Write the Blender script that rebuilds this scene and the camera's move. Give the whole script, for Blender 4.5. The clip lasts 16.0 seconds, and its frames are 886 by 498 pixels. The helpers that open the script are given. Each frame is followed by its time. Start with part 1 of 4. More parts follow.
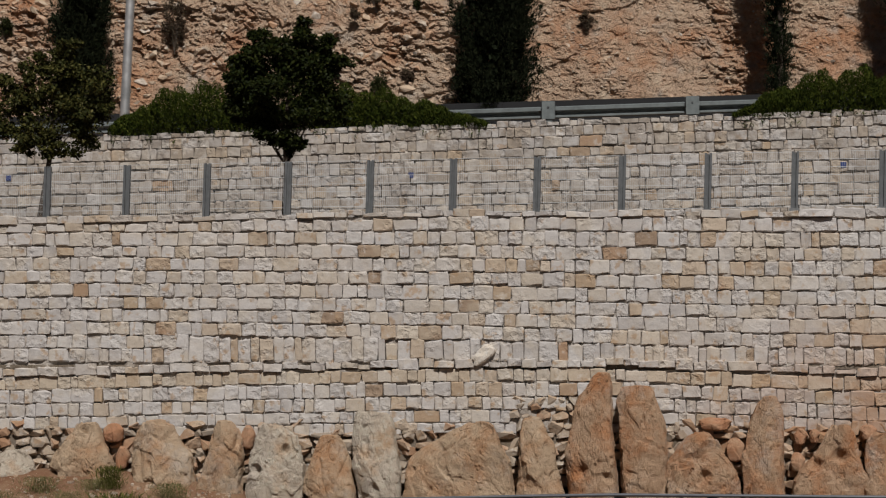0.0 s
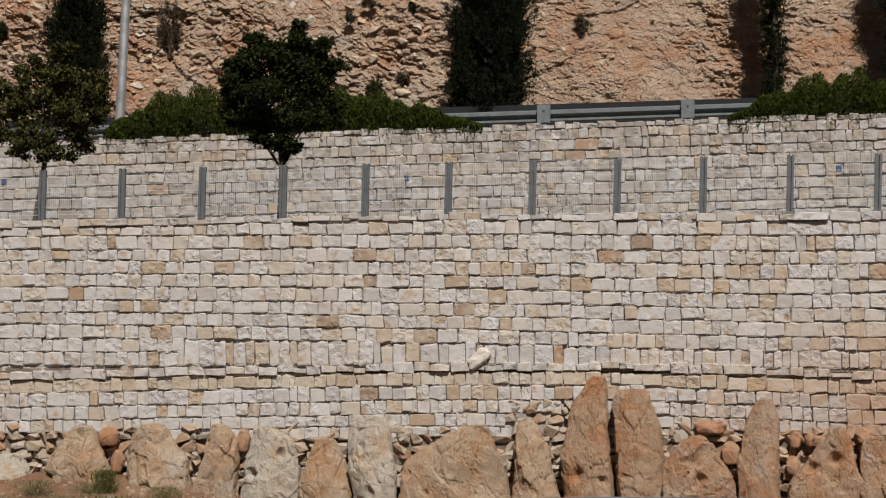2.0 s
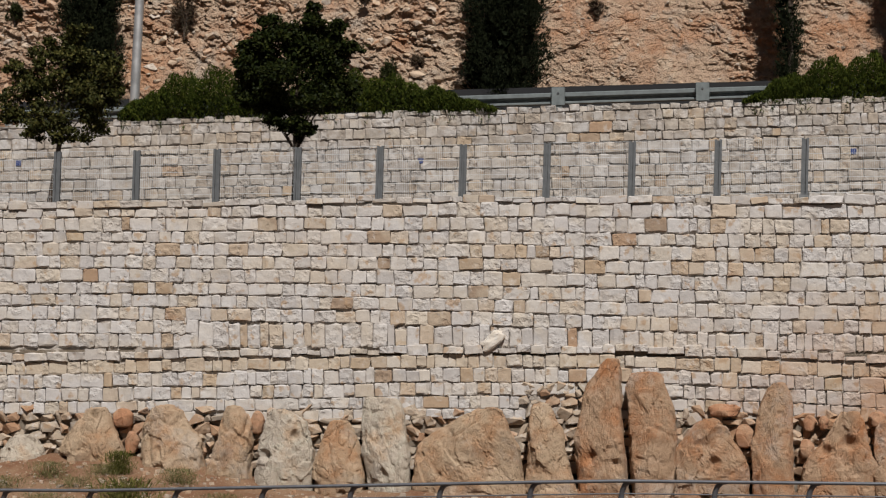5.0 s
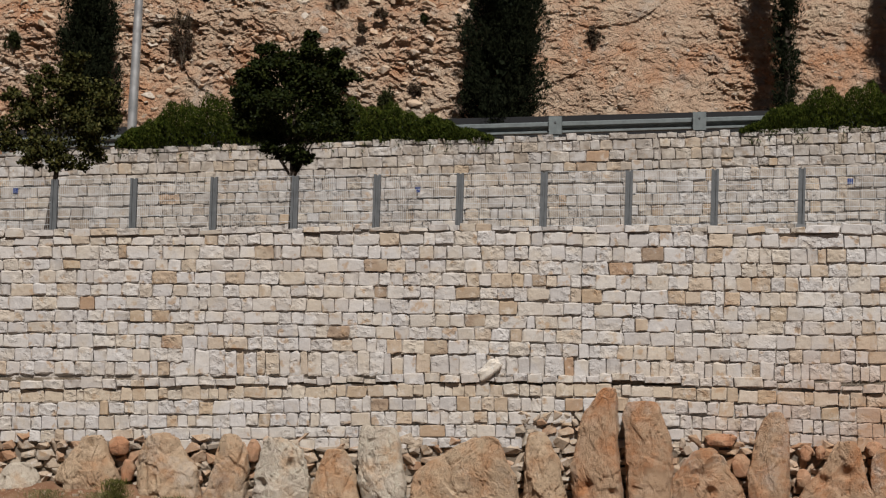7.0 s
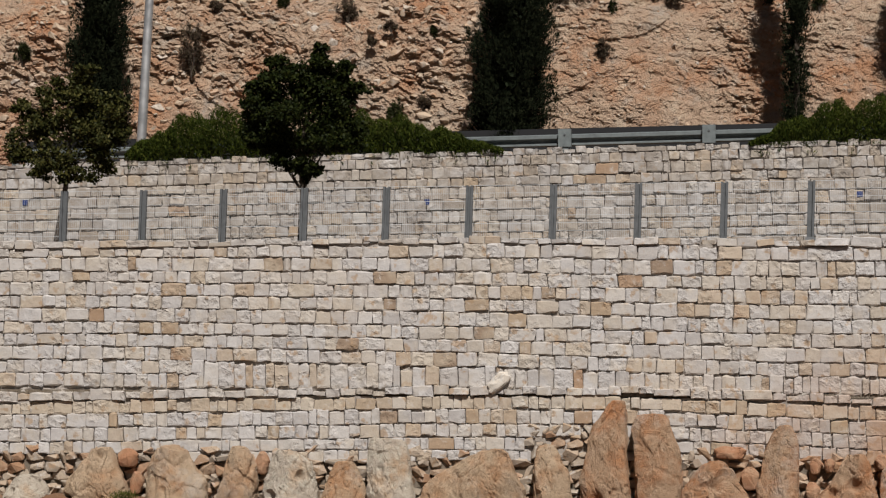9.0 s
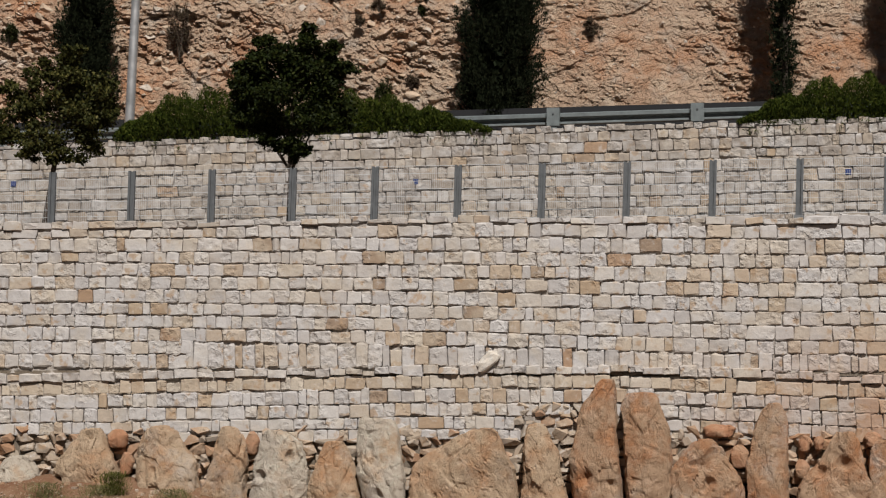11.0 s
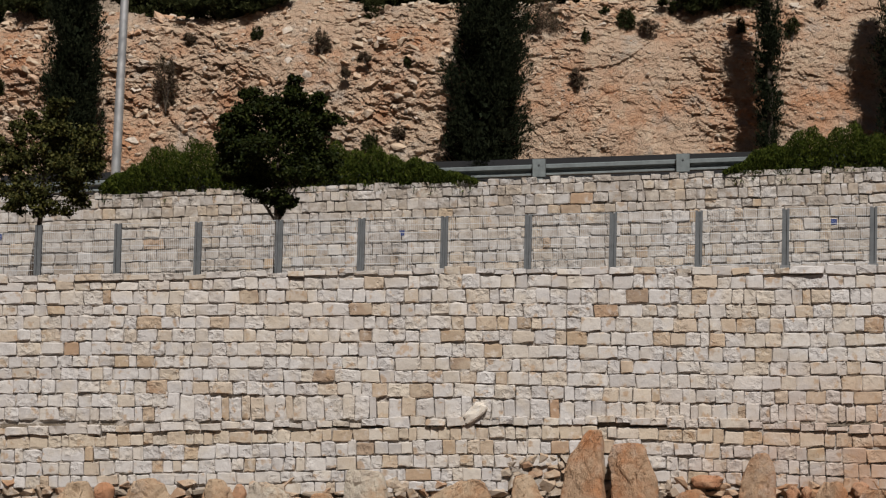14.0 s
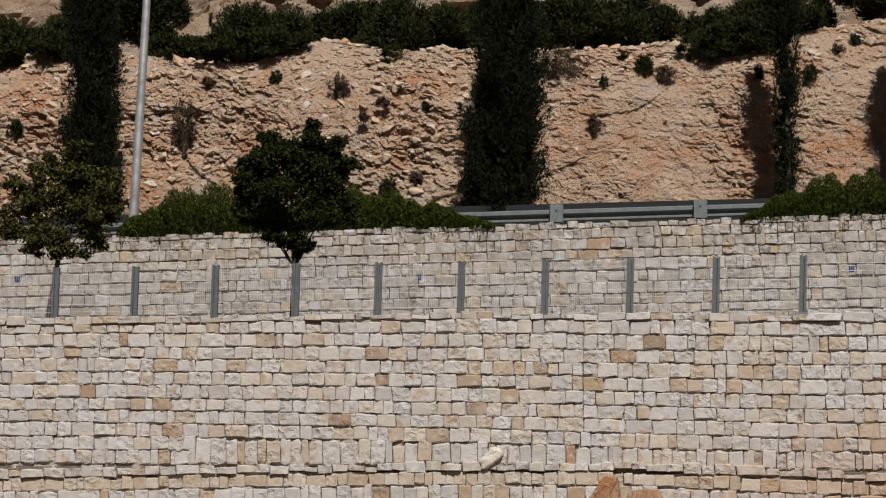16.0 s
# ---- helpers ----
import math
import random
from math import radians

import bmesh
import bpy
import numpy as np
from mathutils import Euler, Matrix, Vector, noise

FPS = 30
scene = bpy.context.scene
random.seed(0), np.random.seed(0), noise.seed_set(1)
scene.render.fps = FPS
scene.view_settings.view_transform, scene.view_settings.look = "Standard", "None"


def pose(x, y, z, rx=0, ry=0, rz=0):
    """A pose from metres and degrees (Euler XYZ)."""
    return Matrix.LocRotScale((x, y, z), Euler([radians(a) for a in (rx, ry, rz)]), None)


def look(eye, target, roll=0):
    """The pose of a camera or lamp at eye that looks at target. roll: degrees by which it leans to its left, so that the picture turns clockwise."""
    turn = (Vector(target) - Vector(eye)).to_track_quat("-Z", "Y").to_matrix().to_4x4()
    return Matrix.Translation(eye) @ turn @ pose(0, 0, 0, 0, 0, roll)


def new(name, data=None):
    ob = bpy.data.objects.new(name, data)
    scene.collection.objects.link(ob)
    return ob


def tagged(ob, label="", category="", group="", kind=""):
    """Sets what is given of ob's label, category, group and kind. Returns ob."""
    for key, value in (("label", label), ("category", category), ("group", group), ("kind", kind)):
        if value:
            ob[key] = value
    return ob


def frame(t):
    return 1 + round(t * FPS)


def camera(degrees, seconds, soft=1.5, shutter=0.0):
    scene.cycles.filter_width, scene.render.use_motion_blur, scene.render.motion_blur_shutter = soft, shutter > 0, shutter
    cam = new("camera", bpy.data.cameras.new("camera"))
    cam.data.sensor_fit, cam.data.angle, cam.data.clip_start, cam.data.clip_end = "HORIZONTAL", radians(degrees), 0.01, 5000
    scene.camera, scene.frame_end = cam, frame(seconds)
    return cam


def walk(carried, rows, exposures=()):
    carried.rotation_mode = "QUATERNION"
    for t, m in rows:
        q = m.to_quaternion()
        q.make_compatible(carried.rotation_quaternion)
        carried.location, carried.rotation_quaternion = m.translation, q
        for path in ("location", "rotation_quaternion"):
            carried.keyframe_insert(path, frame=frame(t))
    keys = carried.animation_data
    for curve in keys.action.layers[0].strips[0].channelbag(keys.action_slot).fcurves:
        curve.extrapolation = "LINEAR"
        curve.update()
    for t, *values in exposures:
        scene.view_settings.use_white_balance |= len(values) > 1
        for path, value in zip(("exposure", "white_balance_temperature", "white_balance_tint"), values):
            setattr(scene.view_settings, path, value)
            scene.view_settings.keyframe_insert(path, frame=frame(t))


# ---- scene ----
cam = camera(22.0, 16.0, soft=1.25)
EYE = (0.0, 0.0, 3.4)
# seconds, pitch, roll, yaw of a camera that stands on one spot and turns
ROWS = [
    (0.0, 2.970, 0.000, 0.000), (0.5, 2.611, -0.070, -0.011), (1.0, 2.270, 0.073, -0.152), (1.5, 2.738, 0.049, -0.264),
    (2.0, 3.057, 0.013, -0.115), (2.5, 3.359, -0.262, -0.149), (3.0, 3.126, -0.334, -0.023), (3.5, 2.865, -0.349, 0.188),
    (6.0, 2.597, -0.072, 0.194), (6.5, 2.951, -0.351, 0.249), (7.0, 3.336, -0.282, 0.145), (7.5, 3.671, -0.445, 0.285),
    (8.0, 3.764, -0.540, 0.371), (8.5, 3.761, -0.458, 0.436), (9.0, 3.646, -0.362, 0.372), (9.5, 3.579, -0.150, 0.321),
    (10.0, 3.249, -0.122, 0.077), (12.5, 3.097, -0.056, 0.170), (13.0, 3.469, 0.025, -0.174), (13.5, 3.918, 0.160, -0.218),
    (14.0, 4.421, 0.134, -0.215), (14.5, 4.687, -0.061, -0.202), (15.0, 4.976, -0.209, -0.058), (15.5, 5.294, -0.072, 0.155),
    (16.0, 5.543, -0.253, 0.182),
]
walk(cam, [(t, pose(*EYE, 90 + p, r, y)) for t, p, r, y in ROWS], [(0.0, -0.20), (0.5, -0.01), (1.0, 0.11), (1.5, 0.13), (16.0, 0.13)])

# ---- light: a high sun from behind the camera's right shoulder, clear sky ----
SUN_UP, SUN_SIDE = 51.0, 9.0
world = bpy.data.worlds.new("sky")
scene.world = world
world.use_nodes = True
wn = world.node_tree.nodes
sky = wn.new("ShaderNodeTexSky")
sky.sky_type, sky.sun_disc = "NISHITA", False
sky.sun_elevation, sky.sun_rotation = radians(SUN_UP), radians(180.0 - SUN_SIDE)
world.node_tree.links.new(sky.outputs[0], wn["Background"].inputs[0])
wn["Background"].inputs[1].default_value = 0.012
sun = new("sun", bpy.data.lights.new("sun", "SUN"))
sun.data.energy, sun.data.angle, sun.data.color = 5.0, radians(0.5), (1.0, 0.96, 0.91)
ce = math.cos(radians(SUN_UP))
SUN_FROM = Vector((ce * math.sin(radians(SUN_SIDE)), -ce * math.cos(radians(SUN_SIDE)), math.sin(radians(SUN_UP))))
sun.matrix_world = look(SUN_FROM * 60, (0, 0, 0))

# The walls run along u, v goes into the hill, z is up; the lower wall's face is v = 0.
W = pose(0, 54, 0, 0, 0, -8.9)


# ---- materials ----
def shader(name, rough=0.85, metal=0.0):
    m = bpy.data.materials.new(name)
    m.use_nodes = True
    n, l = m.node_tree.nodes, m.node_tree.links
    b = n["Principled BSDF"]
    b.inputs["Roughness"].default_value, b.inputs["Metallic"].default_value = rough, metal
    b.inputs["Specular IOR Level"].default_value = 0.25
    geo = n.new("ShaderNodeNewGeometry")
    return m, n, l, b, geo.outputs["Position"]


def noise_tex(n, l, where, scale, detail=4, rough=0.6, stretch=None):
    if stretch:
        mp = n.new("ShaderNodeMapping")
        mp.inputs["Scale"].default_value = stretch
        l.new(where, mp.inputs["Vector"])
        where = mp.outputs[0]
    t = n.new("ShaderNodeTexNoise")
    t.inputs["Scale"].default_value, t.inputs["Detail"].default_value, t.inputs["Roughness"].default_value = scale, detail, rough
    l.new(where, t.inputs["Vector"])
    return t.outputs["Fac"]


def ramp(n, l, fac, stops, smooth=True):
    r = n.new("ShaderNodeValToRGB")
    e = r.color_ramp.elements
    while len(e) < len(stops):
        e.new(0.5)
    for k, (p, c) in enumerate(stops):
        e[k].position = p
        e[k].color = (*c, 1) if isinstance(c, tuple) else (c, c, c, 1)
    if not smooth:
        r.color_ramp.interpolation = "CONSTANT"
    l.new(fac, r.inputs[0])
    return r.outputs[0]


def mix(n, l, fac, a, b, how="MIX"):
    x = n.new("ShaderNodeMix")
    x.data_type, x.blend_type = "RGBA", how
    for sock, val in ((x.inputs[0], fac), (x.inputs[6], a), (x.inputs[7], b)):
        if isinstance(val, (int, float)):
            sock.default_value = val
        elif isinstance(val, tuple):
            sock.default_value = (*val, 1)
        else:
            l.new(val, sock)
    return x.outputs[2]


def bump(n, l, b, height, strength, dist):
    k = n.new("ShaderNodeBump")
    k.inputs["Strength"].default_value, k.inputs["Distance"].default_value = strength, dist
    l.new(height, k.inputs["Height"])
    l.new(k.outputs[0], b.inputs["Normal"])


GREYS = [(0.0, (0.37, 0.345, 0.33)), (0.2, (0.425, 0.40, 0.387)), (0.55, (0.455, 0.432, 0.418)), (0.78, (0.445, 0.412, 0.382)),
         (0.90, (0.43, 0.38, 0.325)), (0.97, (0.40, 0.325, 0.255)), (1.0, (0.36, 0.275, 0.20))]
OCHRES = [(0.0, (0.31, 0.205, 0.135)), (0.4, (0.35, 0.265, 0.185)), (0.7, (0.25, 0.18, 0.13)), (1.0, (0.39, 0.31, 0.225))]


def stone_material(name, tones, island=False, dust=True, lichen=False, stain=(0.33, 0.225, 0.14)):
    """Dressed stone: one tone a block, with stains, chips and broken faces that end at the block's edge."""
    m, n, l, b, pos = shader(name, 0.9)
    if island:
        pick = n.new("ShaderNodeNewGeometry").outputs["Random Per Island"]
    else:
        pick = n.new("ShaderNodeObjectInfo").outputs["Random"]
    base = ramp(n, l, pick, tones)
    own = n.new("ShaderNodeVectorMath")
    own.operation = "MULTIPLY_ADD"
    own.inputs[1].default_value = (91.0, 57.0, 73.0)
    l.new(pick, own.inputs[0])
    l.new(pos, own.inputs[2])
    own = own.outputs[0]
    wash = noise_tex(n, l, pos, 0.45, 4, 0.6, (0.5, 0.5, 1.6))
    base = mix(n, l, ramp(n, l, wash, [(0.48, 0.0), (0.70, 0.42)]), base, (0.42, 0.34, 0.255))
    blot = noise_tex(n, l, own, 3.4, 4, 0.55)
    base = mix(n, l, ramp(n, l, blot, [(0.585, 0.0), (0.66, 0.75)]), base, stain)
    cream = noise_tex(n, l, own, 1.6, 3, 0.5)
    base = mix(n, l, ramp(n, l, cream, [(0.52, 0.0), (0.66, 0.45)]), base, (0.43, 0.365, 0.285))
    pale = noise_tex(n, l, own, 4.5, 4, 0.7)
    base = mix(n, l, ramp(n, l, pale, [(0.56, 0.0), (0.72, 0.6)]), base, (0.54, 0.515, 0.49))
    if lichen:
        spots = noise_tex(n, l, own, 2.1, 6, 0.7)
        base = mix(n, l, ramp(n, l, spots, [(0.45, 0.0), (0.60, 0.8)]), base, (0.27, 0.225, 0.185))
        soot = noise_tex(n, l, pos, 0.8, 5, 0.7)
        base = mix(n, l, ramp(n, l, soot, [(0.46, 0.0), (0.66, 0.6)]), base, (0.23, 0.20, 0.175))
    grain = noise_tex(n, l, pos, 26.0, 6, 0.75)
    base = mix(n, l, 0.6, base, ramp(n, l, grain, [(0.25, 0.6), (0.5, 1.0), (0.8, 1.1)]), "MULTIPLY")
    if dust:
        # red earth washed over the foot of the wall at its near end
        sep = n.new("ShaderNodeSeparateXYZ")
        l.new(pos, sep.inputs[0])
        patch = noise_tex(n, l, pos, 0.55, 5, 0.6)
        side = n.new("ShaderNodeMapRange")
        side.inputs[1].default_value, side.inputs[2].default_value = 3.5, 9.5
        l.new(sep.outputs[0], side.inputs[0])
        low = n.new("ShaderNodeMapRange")
        low.inputs[1].default_value, low.inputs[2].default_value = 5.0, 2.7
        l.new(sep.outputs[2], low.inputs[0])
        f = mix(n, l, 1.0, side.outputs[0], low.outputs[0], "MULTIPLY")
        f = mix(n, l, 1.0, f, ramp(n, l, patch, [(0.35, 0.05), (0.65, 0.75)]), "MULTIPLY")
        base = mix(n, l, f, base, (0.33, 0.185, 0.10))
    chips = noise_tex(n, l, own, 9.0, 3, 0.9, (0.7, 1.0, 1.6))
    base = mix(n, l, ramp(n, l, chips, [(0.27, 0.6), (0.34, 0.0)]), base, (0.19, 0.15, 0.12))
    l.new(base, b.inputs["Base Color"])
    # sawn faces are nearly smooth; broken ones are faceted
    facet = n.new("ShaderNodeTexVoronoi")
    facet.inputs["Scale"].default_value = 6.0
    l.new(mix(n, l, 0.25, own, noise_tex(n, l, pos, 6.0, 3), "ADD"), facet.inputs["Vector"])
    rough = mix(n, l, 0.5, noise_tex(n, l, own, 6.0, 7, 0.65), facet.outputs["Distance"])
    broken = noise_tex(n, l, own, 1.3, 2, 0.5)
    rock = mix(n, l, ramp(n, l, broken, [(0.48, 0.24), (0.58, 1.0)]), (0.5, 0.5, 0.5), rough)
    bump(n, l, b, rock, 0.9, 0.10)
    return m


def rock_material(name, main, second, dark, patch_scale=0.6, crack=6.0, rise=0.10, cracked=0.45, greyed=False, cover=0.40):
    m, n, l, b, pos = shader(name, 0.92)
    patch = noise_tex(n, l, pos, patch_scale, 6, 0.62)
    c = mix(n, l, ramp(n, l, patch, [(cover, 0.0), (cover + 0.2, 1.0)]), main, second)
    lime = noise_tex(n, l, pos, patch_scale * 3.1, 5, 0.7)
    c = mix(n, l, ramp(n, l, lime, [(0.50, 0.0), (0.72, 0.75)]), c, tuple(min(0.5, v * 1.2 + 0.05) for v in main))
    if greyed:
        worn = noise_tex(n, l, pos, 0.8, 6, 0.7)
        c = mix(n, l, ramp(n, l, worn, [(0.54, 0.0), (0.68, 0.7)]), c, (0.37, 0.325, 0.28))
    speck = noise_tex(n, l, pos, 14.0, 6, 0.75)
    c = mix(n, l, ramp(n, l, speck, [(0.30, 0.8), (0.44, 0.0)]), c, dark)
    vor = n.new("ShaderNodeTexVoronoi")
    vor.feature = "DISTANCE_TO_EDGE"
    vor.inputs["Scale"].default_value = crack
    warp = mix(n, l, 0.12, pos, n.new("ShaderNodeTexNoise").outputs["Color"], "ADD")
    l.new(warp, vor.inputs["Vector"])
    h = mix(n, l, cracked, noise_tex(n, l, pos, 7.0, 8, 0.72), ramp(n, l, vor.outputs["Distance"], [(0.0, 0.0), (0.08, 1.0)]))
    l.new(c, b.inputs["Base Color"])
    h = mix(n, l, 0.35, h, noise_tex(n, l, pos, 30.0, 4, 0.8))
    bump(n, l, b, h, 1.0, rise)
    return m


def foliage_material(name, a, b_, c, rough=0.6):
    m, n, l, b, pos = shader(name, rough)
    pick = n.new("ShaderNodeNewGeometry").outputs["Random Per Island"]
    col = ramp(n, l, pick, [(0.0, a), (0.55, b_), (1.0, c)])
    clump = noise_tex(n, l, pos, 2.5, 3)
    col = mix(n, l, 0.6, col, ramp(n, l, clump, [(0.3, 0.55), (0.7, 1.3)]), "MULTIPLY")
    l.new(col, b.inputs["Base Color"])
    b.inputs["Specular IOR Level"].default_value = 0.08
    return m


def metal_material(name, tone, rough=0.5, metal=0.8, streak=6.0):
    m, n, l, b, pos = shader(name, rough, metal)
    s = noise_tex(n, l, pos, streak, 5, 0.7)
    k = tuple(v * 0.7 for v in tone)
    l.new(mix(n, l, ramp(n, l, s, [(0.35, 0.0), (0.7, 1.0)]), k, tone), b.inputs["Base Color"])
    r = ramp(n, l, s, [(0.3, rough * 0.8), (0.7, min(1.0, rough * 1.25))])
    l.new(r, b.inputs["Roughness"])
    return m


def ground_material(name, a, b_, pebble):
    m, n, l, b, pos = shader(name, 0.95)
    p = noise_tex(n, l, pos, 0.7, 6, 0.65)
    c = mix(n, l, ramp(n, l, p, [(0.4, 0.0), (0.6, 1.0)]), a, b_)
    g = noise_tex(n, l, pos, 18.0, 5, 0.8)
    c = mix(n, l, ramp(n, l, g, [(0.58, 0.0), (0.68, 1.0)]), c, pebble)
    l.new(c, b.inputs["Base Color"])
    bump(n, l, b, g, 0.7, 0.04)
    return m


HILL_ROCK = rock_material("pale_hill_rock", (0.32, 0.255, 0.195), (0.28, 0.195, 0.13), (0.13, 0.10, 0.075), 0.5, 3.0, 0.16, 0.25)
STONE = stone_material("dressed_limestone", GREYS)
STONE_JOINED = stone_material("dressed_limestone_joined", GREYS, island=True)
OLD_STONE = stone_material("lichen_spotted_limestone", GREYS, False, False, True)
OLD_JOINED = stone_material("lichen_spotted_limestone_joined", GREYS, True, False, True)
OCHRE = stone_material("ochre_limestone", OCHRES, dust=False)
MORTAR = rock_material("pale_lime_mortar", (0.38, 0.345, 0.31), (0.31, 0.27, 0.235), (0.17, 0.14, 0.12), 1.4, 9.0, 0.03, 0.05)
CREAMS = [(0.0, (0.40, 0.325, 0.25)), (0.4, (0.43, 0.365, 0.29)), (0.75, (0.44, 0.40, 0.355)), (1.0, (0.36, 0.27, 0.185))]
CREAM = stone_material("cream_limestone", CREAMS)
CREAM_JOINED = stone_material("cream_limestone_joined", CREAMS, island=True)
BACKING = rock_material("rubble_core", (0.17, 0.14, 0.11), (0.14, 0.11, 0.08), (0.06, 0.05, 0.04), 0.8, 6.0, 0.05, 0.05)
RUBBLES = [(0.0, (0.274, 0.23, 0.187)), (0.35, (0.346, 0.274, 0.209)), (0.6, (0.317, 0.216, 0.144)), (0.9, (0.274, 0.158, 0.0936))]
RUBBLE = stone_material("field_rubble", RUBBLES)
RUBBLE_JOINED = stone_material("field_rubble_joined", RUBBLES, island=True)
CHALK = rock_material("fresh_pale_limestone", (0.58, 0.54, 0.49), (0.53, 0.47, 0.40), (0.38, 0.33, 0.28), 2.0, 3.0, 0.03, 0.05)
BOULDER = rock_material("boulder_rock", (0.375, 0.275, 0.185), (0.345, 0.19, 0.10), (0.12, 0.085, 0.06), 1.0, 2.2, 0.10, 0.04, True, 0.46)
BOULDER_RUST = rock_material("rusty_boulder_rock", (0.335, 0.225, 0.145), (0.335, 0.155, 0.072), (0.11, 0.07, 0.045), 1.1, 2.2, 0.10, 0.04, True, 0.43)
BOULDER_RED = rock_material("rust_red_rock", (0.31, 0.155, 0.085), (0.34, 0.22, 0.14), (0.12, 0.07, 0.045), 1.6, 2.2, 0.06, 0.06)
BOULDER_PALE = rock_material("pale_boulder_rock", (0.41, 0.355, 0.29), (0.38, 0.25, 0.15), (0.17, 0.13, 0.10), 1.1, 2.2, 0.09, 0.04, True, 0.50)
CLIFF = rock_material("cliff_rock", (0.415, 0.295, 0.21), (0.39, 0.20, 0.108), (0.13, 0.09, 0.065), 0.55, 4.5, 0.17, 0.30, True, 0.46)
CLIFF_STONE = stone_material("broken_cliff_stone", [(0.0, (0.36, 0.27, 0.195)), (0.35, (0.42, 0.315, 0.23)), (0.6, (0.38, 0.22, 0.13)), (0.8, (0.41, 0.33, 0.26)), (1.0, (0.43, 0.375, 0.325))], True, False)
EARTH = ground_material("red_earth", (0.137, 0.0662, 0.036), (0.194, 0.119, 0.072), (0.36, 0.281, 0.209))
HILL_EARTH = ground_material("stony_hill_earth", (0.302, 0.216, 0.144), (0.331, 0.252, 0.173), (0.418, 0.36, 0.288))
ASPHALT = ground_material("asphalt", (0.055, 0.055, 0.055), (0.045, 0.045, 0.047), (0.09, 0.09, 0.09))
GALV = metal_material("weathered_galvanised_steel", (0.216, 0.223, 0.23), 0.6, 0.5)
GALV_DARK = metal_material("dark_galvanised_steel", (0.144, 0.151, 0.158), 0.6, 0.4)
# near-black for the far barrier and the shade it stands in for
BARRIER_SHADE = metal_material("barrier_and_shade_black", (0.018, 0.018, 0.02), 0.7, 0.0)
GUARD = metal_material("guardrail_steel", (0.18, 0.202, 0.205), 0.6, 0.3)
POLE = metal_material("bright_pole_steel", (0.78, 0.78, 0.78), 0.34, 0.75, 2.0)
WIRE = metal_material("mesh_wire", (0.60, 0.61, 0.62), 0.55, 0.15)
RAIL = metal_material("painted_rail", (0.115, 0.12, 0.135), 0.5, 0.4)
BARK = rock_material("bark", (0.08, 0.06, 0.045), (0.06, 0.045, 0.035), (0.03, 0.025, 0.02), 3.0, 14.0, 0.03)
BLUE = metal_material("blue_enamel", (0.036, 0.0576, 0.18), 0.5, 0.0)
LEAF = foliage_material("dark_glossy_leaf", (0.00648, 0.0108, 0.00216), (0.0122, 0.018, 0.0036), (0.0288, 0.0331, 0.00648))
LEAF_LIGHT = foliage_material("olive_leaf", (0.016, 0.020, 0.005), (0.033, 0.035, 0.009), (0.085, 0.077, 0.022))
CYPRESS = foliage_material("cypress_spray", (0.00576, 0.00864, 0.0036), (0.00864, 0.0122, 0.00504), (0.0166, 0.0187, 0.00792), 0.85)
HEDGE = foliage_material("trailing_shrub_leaf", (0.013, 0.0216, 0.00216), (0.0274, 0.0389, 0.00432), (0.0612, 0.0706, 0.0101), 0.8)
SCRUB = foliage_material("hill_scrub_leaf", (0.0101, 0.0137, 0.00432), (0.0187, 0.023, 0.00648), (0.0396, 0.0418, 0.0144), 0.8)
DRY = foliage_material("dry_scrub_twig", (0.0504, 0.0346, 0.0259), (0.0792, 0.054, 0.0374), (0.0576, 0.0504, 0.0288), 0.85)
WEED = foliage_material("yellow_green_weed", (0.040, 0.045, 0.010), (0.075, 0.075, 0.018), (0.13, 0.12, 0.035), 0.8)
GRASS = foliage_material("roadside_grass", (0.072, 0.0792, 0.0252), (0.115, 0.108, 0.0432), (0.216, 0.18, 0.0936), 0.8)


# ---- building helpers ----
def mesh_of(name, verts, faces, material, smooth=False):
    me = bpy.data.meshes.new(name)
    me.from_pydata(verts, [], faces)
    me.materials.append(material)
    me.update()
    if smooth:
        me.shade_smooth()
    return me


def thing(name, u, v, z, label, category, group="", kind="", data=None, rz=0.0):
    ob = new(name, data)
    ob.matrix_world = W @ pose(u, v, z, 0, 0, rz)
    return tagged(ob, label, category, group, kind)


def part(name, me, parent, m=None, label=""):
    ob = new(name, me)
    ob.parent = parent
    if m is not None:
        ob.matrix_basis = m
    return tagged(ob, label)


def boxes(*list_of):
    """One vertex and face list for boxes given as (x0, y0, z0, x1, y1, z1)."""
    vs, fs = [], []
    for x0, y0, z0, x1, y1, z1 in list_of:
        k = len(vs)
        vs += [(x0, y0, z0), (x1, y0, z0), (x1, y1, z0), (x0, y1, z0), (x0, y0, z1), (x1, y0, z1), (x1, y1, z1), (x0, y1, z1)]
        fs += [tuple(k + i for i in f) for f in ((3, 2, 1, 0), (4, 5, 6, 7), (0, 1, 5, 4), (1, 2, 6, 5), (2, 3, 7, 6), (3, 0, 4, 7))]
    return vs, fs


